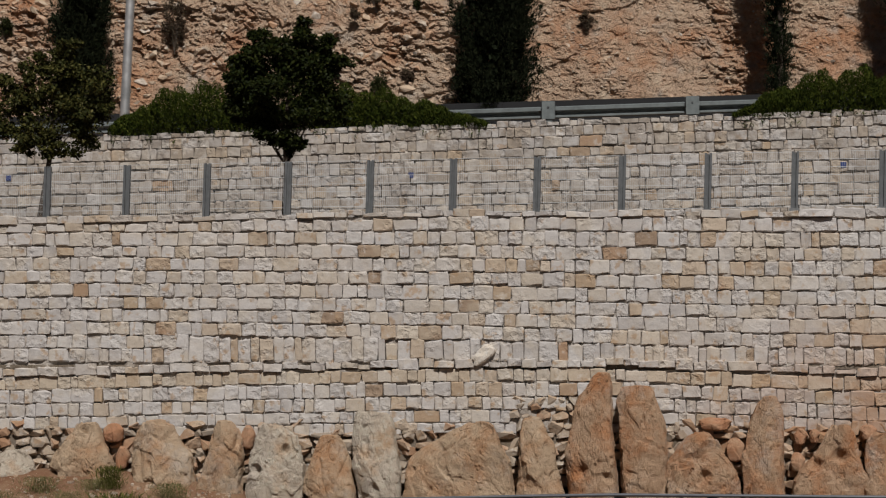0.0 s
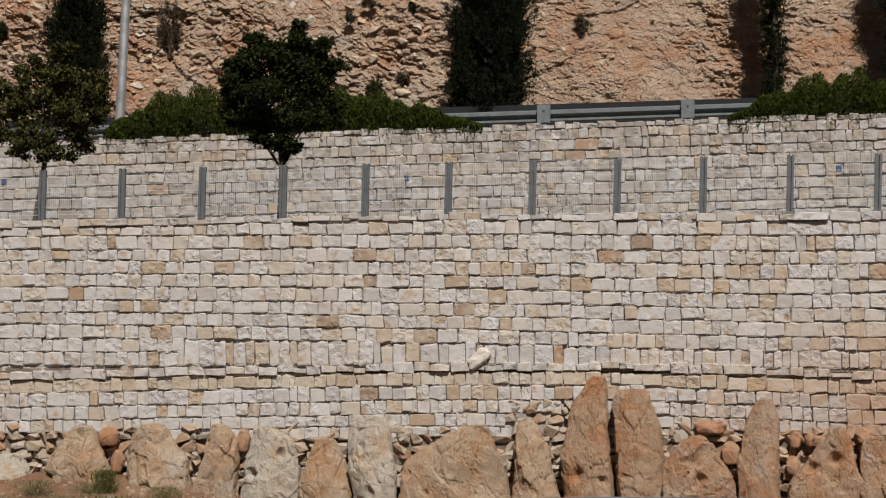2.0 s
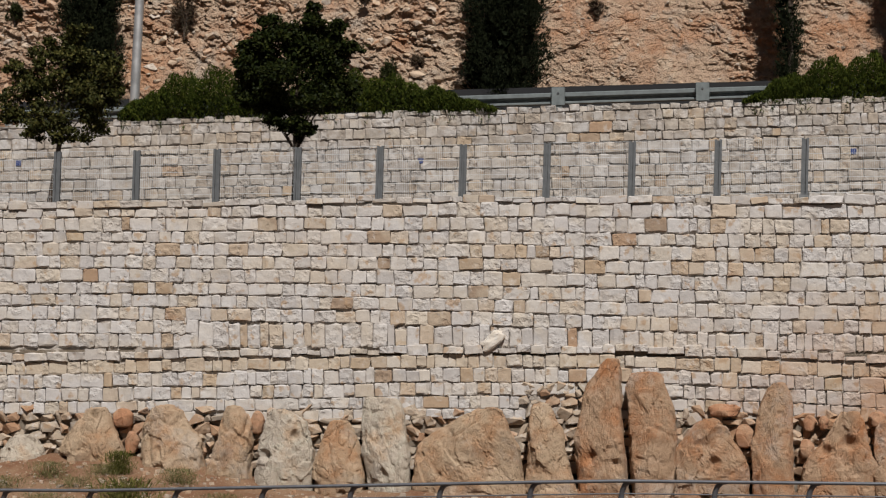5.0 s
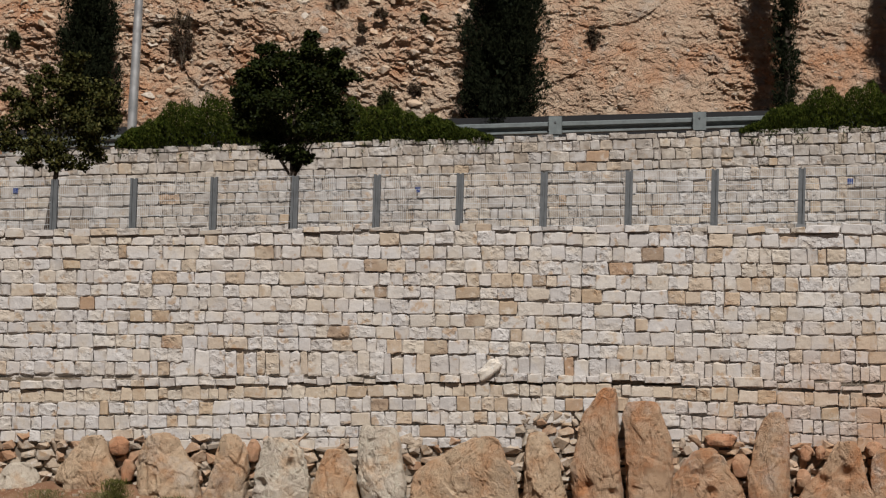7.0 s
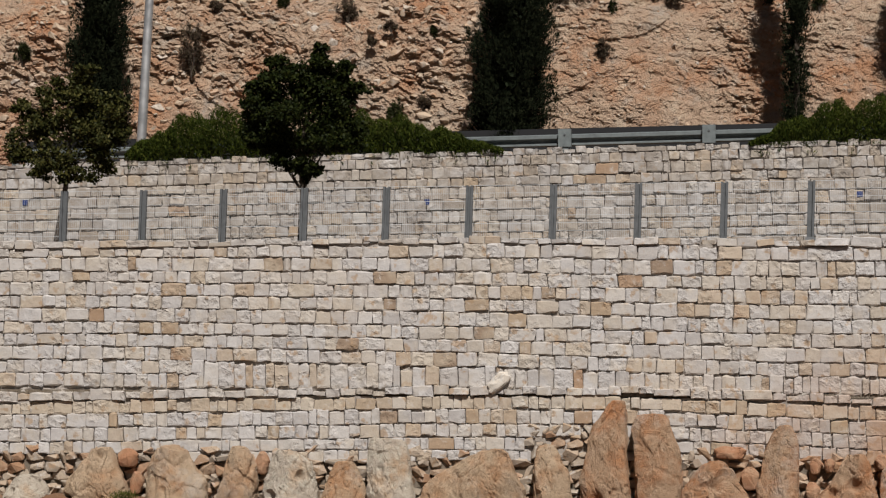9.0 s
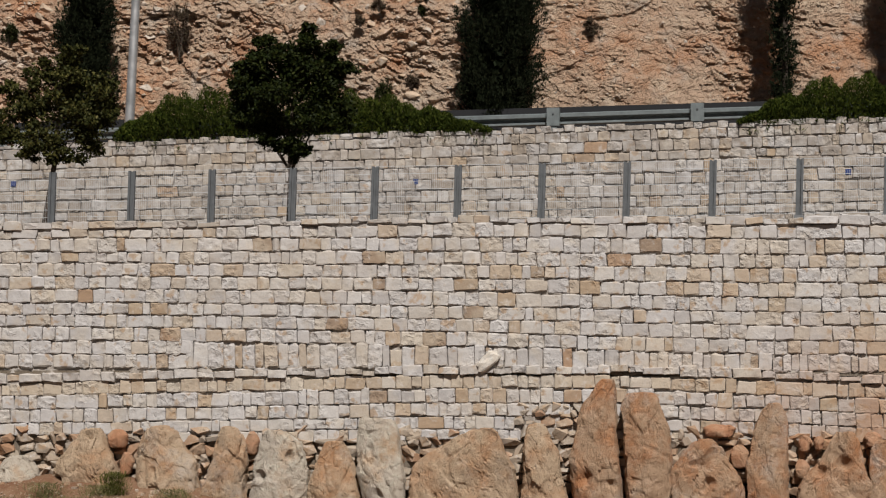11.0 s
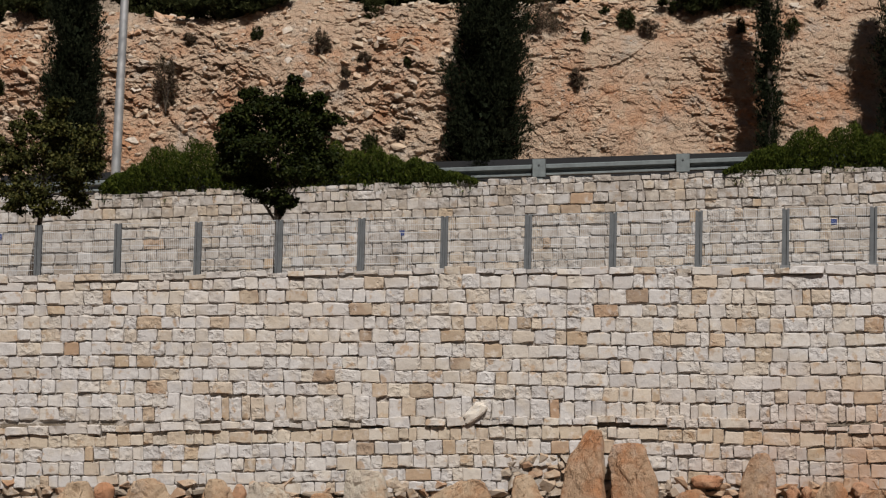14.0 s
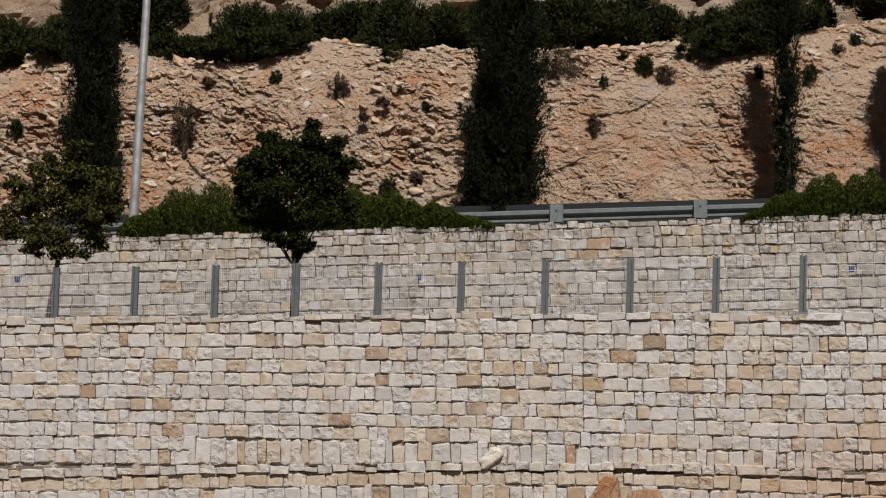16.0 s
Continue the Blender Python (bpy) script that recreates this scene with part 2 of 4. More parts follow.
def tube(points, radii, sides=8):
    """A tapered tube along points."""
    vs, fs = [], []
    pts = [Vector(p) for p in points]
    for i, p in enumerate(pts):
        d = (pts[min(i + 1, len(pts) - 1)] - pts[max(i - 1, 0)]).normalized()
        a = d.cross(Vector((0.31, 0.95, 0.05))).normalized()
        b = d.cross(a)
        for k in range(sides):
            w = 2 * math.pi * k / sides
            vs.append(tuple(p + (a * math.cos(w) + b * math.sin(w)) * radii[i]))
    for i in range(len(pts) - 1):
        for k in range(sides):
            j = (k + 1) % sides
            fs.append((i * sides + k, i * sides + j, (i + 1) * sides + j, (i + 1) * sides + k))
    fs.append(tuple(range(sides))[::-1])
    fs.append(tuple((len(pts) - 1) * sides + k for k in range(sides)))
    return vs, fs


def joined(*shapes):
    vs, fs = [], []
    for a, b in shapes:
        k = len(vs)
        vs += list(a)
        fs += [tuple(k + i for i in f) for f in b]
    return vs, fs


def leaves(rng, centres, normals_out, size, slim, droop=0.0):
    """Folded two-triangle leaves at the given centres; normals_out: rough outward directions."""
    n = len(centres)
    d = normals_out + rng.normal(0, 0.7, (n, 3))
    d[:, 2] -= droop
    d /= np.linalg.norm(d, axis=1)[:, None] + 1e-9
    s = np.cross(d, rng.normal(0, 1, (n, 3)))
    s /= np.linalg.norm(s, axis=1)[:, None] + 1e-9
    ln = size * rng.uniform(0.6, 1.4, (n, 1))
    wd = ln * slim
    a, c = centres - d * ln / 2, centres + d * ln / 2
    vs = np.stack([a, centres + s * wd, c, centres - s * wd], 1).reshape(-1, 3)
    i = np.arange(n)[:, None] * 4
    fs = np.concatenate([i + [[0, 1, 2]], i + [[0, 2, 3]]], 1).reshape(-1, 3)
    return vs.tolist(), fs.tolist()


def in_blobs(rng, blobs, per, shell=0.55):
    """Points in ellipsoids (x, y, z, rx, ry, rz), thicker towards their skins, with outward directions."""
    cs, ns = [], []
    for x, y, z, rx, ry, rz in blobs:
        k = int(per * (rx * ry * rz) ** 0.5)
        d = rng.normal(0, 1, (k, 3))
        d /= np.linalg.norm(d, axis=1)[:, None]
        r = rng.uniform(shell, 1.05, (k, 1)) ** 0.8 * rng.normal(1.0, 0.13, (k, 1))
        cs.append(np.array([x, y, z]) + d * r * np.array([rx, ry, rz]))
        ns.append(d)
    return np.concatenate(cs), np.concatenate(ns)


def fbm(p, octaves=4):
    return noise.fractal(Vector(p), 0.9, 2.1, octaves)


# ---- ground, roads and hill ----
def rail_foot(u):
    return -0.69 + 0.36 * min(1.0, max(0.0, (u + 8.0) / 12.0))


def boulder_foot(u):
    return 0.15 + 0.80 * min(1.0, max(0.0, (-u - 3.0) / 5.0))


def ground_height(u, v):
    if v > 0.12:
        if v < 8.75:
            return 5.9
        if v < 16.0:
            return 9.85
        if v < 24.0:
            return 9.2 + (v - 16.0) * 1.05
        if v < 33.0:
            return 17.0
        return 17.0 + min(14.0, (v - 33.0) * 0.12)
    if v > -4.2:
        t = (v + 4.2) / 3.6
        return rail_foot(u) + (boulder_foot(u) - rail_foot(u)) * min(1.0, max(0.0, t)) + 0.10 * fbm((u * 0.7, v * 0.7, 1.0)) * (1.0 if v < -0.1 else 0.3)
    if v > -6.0:
        return rail_foot(u)
    if v > -40.0:
        return -0.9
    return -0.9 + min(2.6, (-40.0 - v) * 0.26)


us = [-900, -400, -200, -100, -60, -40, -25, -18] + [-14 + 0.25 * i for i in range(113)] + [18, 25, 40, 60, 100, 200, 400, 900]
vs_ = [-900, -400, -200, -100, -70, -56, -50, -45, -40, -30, -15, -6.2, -6.0, -5.9, -4.3] + [-4.2 + 0.2 * i for i in range(22)]
vs_ += [0.1, 0.14, 4, 8.7, 8.8, 12, 16, 20, 24, 28, 33, 60, 100, 200, 400, 900]
verts = [(u, v, ground_height(u, v)) for v in vs_ for u in us]
nu = len(us)
faces = [(j * nu + i, j * nu + i + 1, (j + 1) * nu + i + 1, (j + 1) * nu + i) for j in range(len(vs_) - 1) for i in range(nu - 1)]
thing("ground", 0, 0, 0, "stony red earth slope below the retaining wall", "ground", kind="structure", data=mesh_of("ground", verts, faces, EARTH, True))


def slab(name, u0, v0, z0, u1, v1, z1, material, label, category):
    return thing(name, 0, 0, 0, label, category, kind="structure", data=mesh_of(name, *boxes((u0, v0, z0, u1, v1, z1)), material))


slab("road_front", -80, -24, -1.0, 80, -7.2, -0.86, ASPHALT, "grey asphalt road in front of the railing", "road")
slab("road_lower", -60, 1.6, 5.7, 60, 8.2, 5.96, ASPHALT, "asphalt road on the lower terrace", "road")
slab("road_upper", -60, 10.2, 9.6, 60, 14.2, 9.95, ASPHALT, "asphalt road on the upper terrace", "road")


# the rock cut: a steep face with a broken surface
def cliff_top(u):
    return 17.2 + 0.55 * fbm((u * 0.22, 3.0, 0.0), 3) + 0.9 * max(0.0, (u - 4.0) / 8.0)


def cliff_depth(z):
    return 16.9 + 0.25 * min(z - 9.6, 5.6) + 0.85 * max(z - 15.2, 0.0)


def cliff_point(u, q):
    """q 0..1 up the face, 1..1.35 back over its shoulder."""
    top = cliff_top(u)
    if q <= 1.0:
        z = 9.6 + (top - 9.6) * q
        v = cliff_depth(z)
    else:
        z = top + (q - 1.0) * 1.6
        v = cliff_depth(top) + (q - 1.0) * 12.0
    p = Vector((u, v * 0.6, z))
    out = 0.45 * fbm(p * 0.30, 3)
    broken = min(1.0, max(0.40, 0.75 + 1.0 * noise.noise(p * 0.33 + Vector((2, 9, 4)))))
    broken *= 1.0 - 0.25 * min(1.0, max(0.0, (u + 2.0) / 3.0)) * min(1.0, max(0.0, (16.3 - z) / 1.5))
    for scale, amount in ((0.5, 0.05), (1.2, 0.085 * broken), (2.7, 0.085 * broken), (5.5, 0.062 * broken)):
        w = p * scale + Vector((0.6 * noise.noise(p * scale * 0.7), 0, 0.6 * noise.noise(p * scale * 0.7 + Vector((7, 7, 7)))))
        w.z *= 1.9
        w.x += 0.5 * w.z
        d, pts = noise.voronoi(w)
        k = noise.cell(pts[0] * 3.7)
        out += amount * (k - 0.5) - amount * 0.45 * (k + 0.1) * (w.z - pts[0].z) + amount * 0.5 * (noise.cell(pts[0] * 7.3) - 0.5) * (w.x - pts[0].x)
        if k > 0.45 and scale > 1.0:
            out -= amount * 0.45 * max(0.0, 1.0 - (d[1] - d[0]) * 14.0)
    out += 0.05 * abs(noise.noise(Vector((u * 0.4, 0, z * 2.6)))) + 0.034 * fbm(p * 5.0, 4)
    return (u, v - out * 0.95, z - out * 0.15)


CU, CQ = 760, 250
verts = [cliff_point(-20.0 + 36.0 * i / CU, 1.35 * j / CQ) for j in range(CQ + 1) for i in range(CU + 1)]
faces = [(j * (CU + 1) + i, j * (CU + 1) + i + 1, (j + 1) * (CU + 1) + i + 1, (j + 1) * (CU + 1) + i) for j in range(CQ) for i in range(CU)]
thing("cliff", 0, 0, 0, "rough tan rock cut with broken ledges and ochre patches", "cliff", kind="structure", data=mesh_of("cliff", verts, faces, CLIFF))


# ---- stone walls ----
rng = np.random.default_rng(11)
VARIANTS = []
for k in range(48):
    nx, nz = 6, 4
    broken = k % 4 == 0
    flat = 0.16 if broken else 0.02
    xs = np.array([-0.5, -0.455, -0.16, 0.16, 0.455, 0.5])
    zs = np.array([-0.5, -0.43, 0.43, 0.5])
    vv = []
    cut = rng.uniform(0.0, 0.60, 4) ** 2.0
    tip = rng.normal(0, 0.11, 2)
    lean, taper = rng.normal(0, 0.035), rng.normal(0, 0.035)
    for j in range(nz):
        for i in range(nx):
            x, z = xs[i], zs[j]
            edge = i in (0, nx - 1) or j in (0, nz - 1)
            corner = i in (0, nx - 1) and j in (0, nz - 1)
            y = -0.86 + rng.uniform(-0.08, 0.08) if edge else -1.0 + rng.uniform(-flat, flat)
            y += x * tip[0] + z * tip[1]
            x, z = x + lean * z + rng.normal(0, 0.016 if edge else 0.03), z * (1 + 2 * taper * x) + rng.normal(0, 0.040 if edge else 0.02)
            if corner:
                c = cut[(i > 0) + 2 * (j > 0)]
                x, z, y = x * (1 - c * 0.7), z * (1 - c), y + 0.10
            vv.append((x, y, z))
    ring = [i for i in range(nx)] + [nx * j + nx - 1 for j in range(1, nz)] + [nx * (nz - 1) + i for i in range(nx - 2, -1, -1)] + [nx * j for j in range(nz - 2, 0, -1)]
    ff = [(j * nx + i, j * nx + i + 1, (j + 1) * nx + i + 1, (j + 1) * nx + i) for j in range(nz - 1) for i in range(nx - 1)]
    base = len(vv)
    vv += [(vv[i][0], 0.35, vv[i][2]) for i in ring]
    for a in range(len(ring)):
        b = (a + 1) % len(ring)
        ff.append((ring[a], base + a, base + b, ring[b]))
    VARIANTS.append((vv, ff))
STONE_MESHES = [mesh_of("stone", a, b, STONE) for a, b in VARIANTS]


def lay(rng, levels, u0, u1, shift, widths=(0.19, 0.64), seam=None, floor_of=None, wide=0.40):
    """Stones as (u, z, w, h, out, variant, turn): courses between levels (top down), bent by shift(u, z)."""
    out = []
    for top, low in zip(levels[:-1], levels[1:]):
        u = u0 - rng.uniform(0, 0.4)
        while u < u1:
            w = float(np.clip(rng.gamma(11.0, wide / 11.0), *widths))
            if seam and seam[1] < low < seam[2] and u < seam[0] < u + w + 0.12:
                w = seam[0] - u if seam[0] - u > 0.15 else w
            mid = u + w / 2
            up = top + 0.024 * noise.noise(Vector((mid * 0.55, top * 3.0, 0))) + 0.014 * noise.noise(Vector((mid * 2.1, top * 3.0, 4)))
            dn = low + 0.024 * noise.noise(Vector((mid * 0.55, low * 3.0, 0))) + 0.014 * noise.noise(Vector((mid * 2.1, low * 3.0, 4)))
            up, dn = up + shift(mid, top), dn + shift(mid, low)
            gap = 0.010 + 0.055 * rng.uniform() ** 2.6
            z, h = (up + dn + gap * rng.uniform(-0.2, 1.0)) / 2, up - dn - gap
            if top == levels[0]:
                grow = rng.normal(0, 0.026)
                z, h = z + grow / 2, h + grow
            if not (floor_of and z - h / 2 < floor_of(mid)):
                out.append((mid, z, w - 0.008 - 0.030 * rng.uniform() ** 3, h, 0.105 + rng.uniform(-0.014, 0.014), int(rng.integers(48)), rng.normal(0, 1.1)))
            u += w
    return out


def mortar(parent, u0, u1, z0, z1, face, rise=0.0, depth=0.036):
    """The uneven pointing between the stones: flush in places, washed out in others."""
    nu_, nz_ = int((u1 - u0) / 0.07), int((z1 - z0) / 0.05)
    vs = []
    for j in range(nz_ + 1):
        for i in range(nu_ + 1):
            u, z = u0 + (u1 - u0) * i / nu_, z0 + (z1 - z0) * j / nz_
            d = depth + 0.10 * noise.noise(Vector((u * 2.3, z * 2.9, face))) + 0.03 * noise.noise(Vector((u * 8.0, z * 8.0, face)))
            vs.append((u, face - max(0.012, min(d, 0.088)), z + rise * u))
    fs = [(j * (nu_ + 1) + i, j * (nu_ + 1) + i + 1, (j + 1) * (nu_ + 1) + i + 1, (j + 1) * (nu_ + 1) + i) for j in range(nz_) for i in range(nu_)]
    part("mortar", mesh_of("mortar", vs, fs, MORTAR), parent, label="pale lime mortar in the joints")


def set_stones(parent, stones, face, near, accents=(), one=None, many=STONE_JOINED, most=297):
    """The stones near the middle as parts, the rest as one joined part. accents: (u, z) of stones with ochre faces."""
    marked = set()
    for au, az in accents:
        marked.add(min(range(len(stones)), key=lambda i: (stones[i][0] - au) ** 2 + 2.0 * (stones[i][1] - az) ** 2))
    order = sorted(range(len(stones)), key=lambda i: (i not in marked, abs(stones[i][0] - near)))
    single = set(order[:most])
    rest_v, rest_f = [], []
    for i, (u, z, w, h, d, k, turn) in enumerate(stones):
        m = pose(u, face, z, 0, turn, 0) @ Matrix.Diagonal((w, d, h, 1))
        if i in single:
            ob = part("stone", STONE_MESHES[k], parent, m)
            if i in marked or one:
                ob.material_slots[0].link = "OBJECT"
                ob.material_slots[0].material = OCHRE if i in marked else one
        else:
            n0 = len(rest_v)
            rest_v += [tuple(m @ Vector(p)) for p in VARIANTS[k][0]]
            rest_f += [tuple(n0 + q for q in f) for f in VARIANTS[k][1]]
    if rest_v:
        tagged(part("stonework", mesh_of("stonework", rest_v, rest_f, many), parent), kind="stuff")


def bow(u, z):
    k = min(1.0, max(0.0, (7.05 - z) / 3.6))
    left, right = max(0.0, -u) / 10.9, max(0.0, u - 4.2) / 6.1
    return -k * (0.22 * min(left, 1.3) + 0.22 * min(right, 1.4)) + (1 - k) * 0.005 * u


# main retaining wall
wall_1 = thing("wall_1", 0, 0, 0, "tall retaining wall of coursed pale limestone blocks", "wall", kind="structure",
               data=mesh_of("wall_core", *boxes((-45, -0.012, -0.4, 45, 0.75, 3.3), (-45, 0.0, 3.3, 45, 0.7, 6.93)), BACKING))
# heights of the course joints at three stations along the wall: coping, ten courses, top of the ledge
STATIONS = (-8.46, -0.27, 7.8)
JOINTS = [(7.08, 7.13, 7.05), (6.88, 6.96, 6.84), (6.66, 6.62, 6.52), (6.33, 6.29, 6.16), (6.06, 5.97, 5.84), (5.74, 5.66, 5.50), (5.43, 5.34, 5.16),
          (5.10, 5.00, 4.83), (4.81, 4.69, 4.51), (4.51, 4.39, 4.17), (4.18, 4.05, 3.84), (3.51, 3.55, 3.45)]
LEVELS_1 = [q[1] for q in JOINTS]


def course_shift(u, z):
    """How far a joint that lies at height z in the middle is moved at u."""
    k = min(range(12), key=lambda i: abs(LEVELS_1[i] - z))
    return float(np.interp(u, STATIONS, JOINTS[k])) - LEVELS_1[k]


MARKS_1 = [(-2.01, 6.06), (-1.62, 5.49), (0.31, 5.54), (1.77, 5.89), (1.63, 5.2), (4.01, 6.18), (4.77, 6.31), (7.64, 5.0), (6.83, 5.37),
           (-6.68, 4.4), (-7.01, 4.97), (-7.63, 5.0), (-7.83, 6.55), (-8.74, 5.25), (-2.79, 4.48), (0.76, 4.87), (-0.46, 4.14), (2.97, 3.87),
           (10.15, 5.74), (7.24, 3.73), (2.24, 5.66), (3.57, 5.56), (5.08, 4.0), (-9.39, 6.29), (-4.45, 6.36)]
stones_1 = lay(rng, LEVELS_1[1:-1], -14.5, 13.5, course_shift, seam=(3.15, 4.2, 6.5))
# the lowest course is tall, and split in two towards one end
stones_1 += lay(rng, LEVELS_1[-2:], -6.1, 13.5, course_shift, (0.17, 0.5), wide=0.31)
stones_1 += lay(rng, [4.18, 3.85, 3.52], -14.5, -6.35, lambda u, z: 0.0)
stones_1 += [(u, z, w, h * rng.uniform(0.75, 1.1), d * rng.uniform(0.95, 1.5), k, t * 2.0) for u, z, w, h, d, k, t in lay(rng, LEVELS_1[:2], -14.5, 13.5, course_shift, (0.25, 0.8), wide=0.5)]
set_stones(wall_1, stones_1, 0.0, 0.0, MARKS_1)
mortar(wall_1, -14.5, 13.5, 3.4, 6.98, 0.0)

wall_ledge = thing("wall_2", 0, 0, 0, "projecting course of rough limestone along the retaining wall", "wall", kind="structure",
                   data=mesh_of("ledge_core", *boxes((-14.5, -0.06, 3.36, 13.5, -0.015, 3.46)), BACKING))
set_stones(wall_ledge, [(u, z + rng.normal(0, 0.014), w, h * rng.uniform(0.75, 1.15), d * rng.uniform(0.75, 1.2), 4 * (k // 4), t * 1.5) for u, z, w, h, d, k, t in
                        lay(rng, [3.60, 3.39], -14.5, 13.5, bow, (0.3, 0.85))], -0.10, 0.0)


def lower_edge(u):
    if 1.7 < u < 3.4:
        return 2.42 + 0.15 * noise.noise(Vector((u * 3, 0, 0)))
    if u > 5.2:
        return 1.80
    return 1.72 + 0.14 * noise.noise(Vector((u * 1.3, 5, 0)))


wall_low = thing("wall_3", 0, 0, 0, "foot of the retaining wall in weathered tan limestone", "wall", kind="structure",
                 data=mesh_of("foot_core", *boxes((-14.5, -0.06, 1.2, 13.5, -0.016, 3.30)), BACKING))
set_stones(wall_low, lay(rng, [3.365, 3.05], -14.5, 13.5, bow, floor_of=lower_edge, wide=0.35), -0.06, 0.0, (), CREAM, CREAM_JOINED, 80)
set_stones(wall_low, lay(rng, [3.05, 2.71, 2.39, 2.10, 1.84], -14.5, 13.5, bow, floor_of=lower_edge, wide=0.35), -0.06, 0.0,
           [(-8.3, 3.0), (-1.5, 2.9), (0.4, 3.2), (3.0, 3.1), (6.2, 2.3), (8.8, 2.6), (-4.4, 2.6), (-6.0, 2.9), (-0.2, 2.2)], most=217)
mortar(wall_low, -14.5, 13.5, 1.9, 3.34, -0.06)

# upper retaining wall, rising gently to one side
wall_4 = thing("wall_4", 0, 0, 0, "upper retaining wall of coursed limestone behind the lower road", "wall", kind="structure",
               data=mesh_of("upper_core", [(u, v, z + 0.017 * u) for u, v, z in boxes((-45, 8.6, 5.5, 45, 9.2, 9.95))[0]], boxes((-45, 8.6, 5.5, 45, 9.2, 9.95))[1], BACKING))
LEVELS_4 = [10.12, 9.96, 9.68, 9.37, 9.11, 8.78, 8.47, 8.15, 7.85, 7.59, 7.28, 6.97, 6.66, 6.35, 6.05]
stones_4 = lay(rng, LEVELS_4, -15.5, 15.0, lambda u, z: 0.017 * u, wide=0.36)
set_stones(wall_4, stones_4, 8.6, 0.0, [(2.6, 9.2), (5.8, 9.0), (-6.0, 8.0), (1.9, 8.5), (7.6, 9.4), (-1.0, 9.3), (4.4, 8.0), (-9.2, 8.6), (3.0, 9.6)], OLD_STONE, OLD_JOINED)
mortar(wall_4, -15.5, 15.0, 5.9, 10.00, 8.6, 0.017, 0.030)

for u, z in ((-2.22, 8.69), (9.54, 8.82), (-13.82, 8.76)):
    vs, fs = boxes((-0.075, -0.02, -0.08, 0.075, 0.0, 0.08), (-0.06, -0.03, -0.065, 0.06, -0.02, 0.065))
    thing("marker_plate", u, 8.505, z, "small blue enamel plate fixed to the limestone wall", "plate", "wall plates", data=mesh_of("marker_plate", vs, fs, BLUE))

# pale block lying tilted on the ledge
bm = bmesh.new()
bmesh.ops.create_icosphere(bm, subdivisions=3, radius=1.0)
for w in bm.verts:
    p = w.co
    q = p / (abs(p.x) ** 5 + abs(p.y) ** 5 + abs(p.z) ** 5) ** 0.2
    w.co = Vector((q.x * 0.29 * (1 - 0.12 * q.z), q.y * 0.12, q.z * 0.15)) * (1 + 0.22 * noise.noise(q * 1.7))
loose = bpy.data.meshes.new("loose_stone")
bm.to_mesh(loose)
bm.free()
loose.materials.append(CHALK)
chip = thing("loose_stone", 1.0, -0.13, 3.68, "pale loose block lying tilted on the wall ledge", "stone", data=loose)
chip.matrix_world = W @ pose(1.0, -0.17, 3.70, -10, -40, 0)


# ---- boulders along the foot ----
def boulder(rows, seed, material, label, deep=0.55, v=-0.55, square=7.0, wild=1.0, cuts=46, sunk=0.5):
    """A rough upright block. rows: (height, one side, other side) from head to foot; broken planes, pits and cracks over it."""
    bm = bmesh.new()
    bmesh.ops.create_cube(bm, size=2.0)
    bmesh.ops.subdivide_edges(bm, edges=bm.edges[:], cuts=cuts, use_grid_fill=True)
    rng = np.random.default_rng(int(seed * 100))
    off = Vector((seed * 7.13, seed * 3.7, seed * 1.9))
    zs, lo_, hi_ = np.array(rows[::-1]).T
    z0, z1 = zs[0] - sunk, zs[-1]
    mid, tall = (lo_[0] + hi_[0]) / 2, z1 - z0
    rough = min(1.0, (hi_[0] - lo_[0]) * 0.7) * wild
    planes = []
    for _ in range(9):
        a, e = rng.uniform(-1.1, 1.1), rng.uniform(-0.45, 0.65)
        planes.append((Vector((math.sin(a) * math.cos(e), -math.cos(a) * math.cos(e), math.sin(e))), rng.uniform(0.72, 0.98)))
    for w in bm.verts:
        p = w.co
        q = p / (abs(p.x) ** square + abs(p.y) ** (square * 0.6) + abs(p.z) ** square) ** (1 / (square * 0.95))
        for n, c in planes:
            over = q.dot(n) - c
            if over > 0:
                q = q - Vector((n.x * 0.25, n.y, n.z * 0.25)) * over
        z = z0 + tall * (q.z + 1) / 2
        lo, hi = float(np.interp(z, zs, lo_)) - mid, float(np.interp(z, zs, hi_)) - mid
        c = Vector((lo + (hi - lo) * (q.x + 1) / 2, q.y * deep * (1 - 0.2 * (q.z + 1)), z - z0))
        g = c + off
        f = 0.06 * noise.noise(g * 1.1) + 0.022 * fbm(g * 3.0, 2)
        for scale, amount in ((1.3, 0.075), (2.8, 0.042), (6.0, 0.018)):
            d, pts = noise.voronoi(Vector((g.x * scale, g.y * scale, g.z * scale * 0.8)))
            k, away = noise.cell(pts[0] * 5.1), g * scale - pts[0]
            f += amount * (0.5 * k + 0.8 * noise.cell(pts[0] * 3.3) * away.x + 0.8 * noise.cell(pts[0] * 8.7) * (g.z * scale * 0.8 - pts[0].z))
            if k > 0.45:
                f -= 0.035 * max(0.0, 1.0 - (d[1] - d[0]) * scale * 5.0)
        pit = noise.noise(g * 2.3 + Vector((9, 2, 7)))
        f -= 0.6 * max(0.0, pit - 0.45)
        n = Vector((q.x * 0.5, q.y, q.z * 0.5)).normalized()
        w.co = c + n * f * rough
    me = bpy.data.meshes.new("boulder")
    bm.to_mesh(me)
    bm.free()
    me.materials.append(material)
    return thing("boulder", mid, v, z0, label, "boulder", "boulders at the wall foot", data=me)


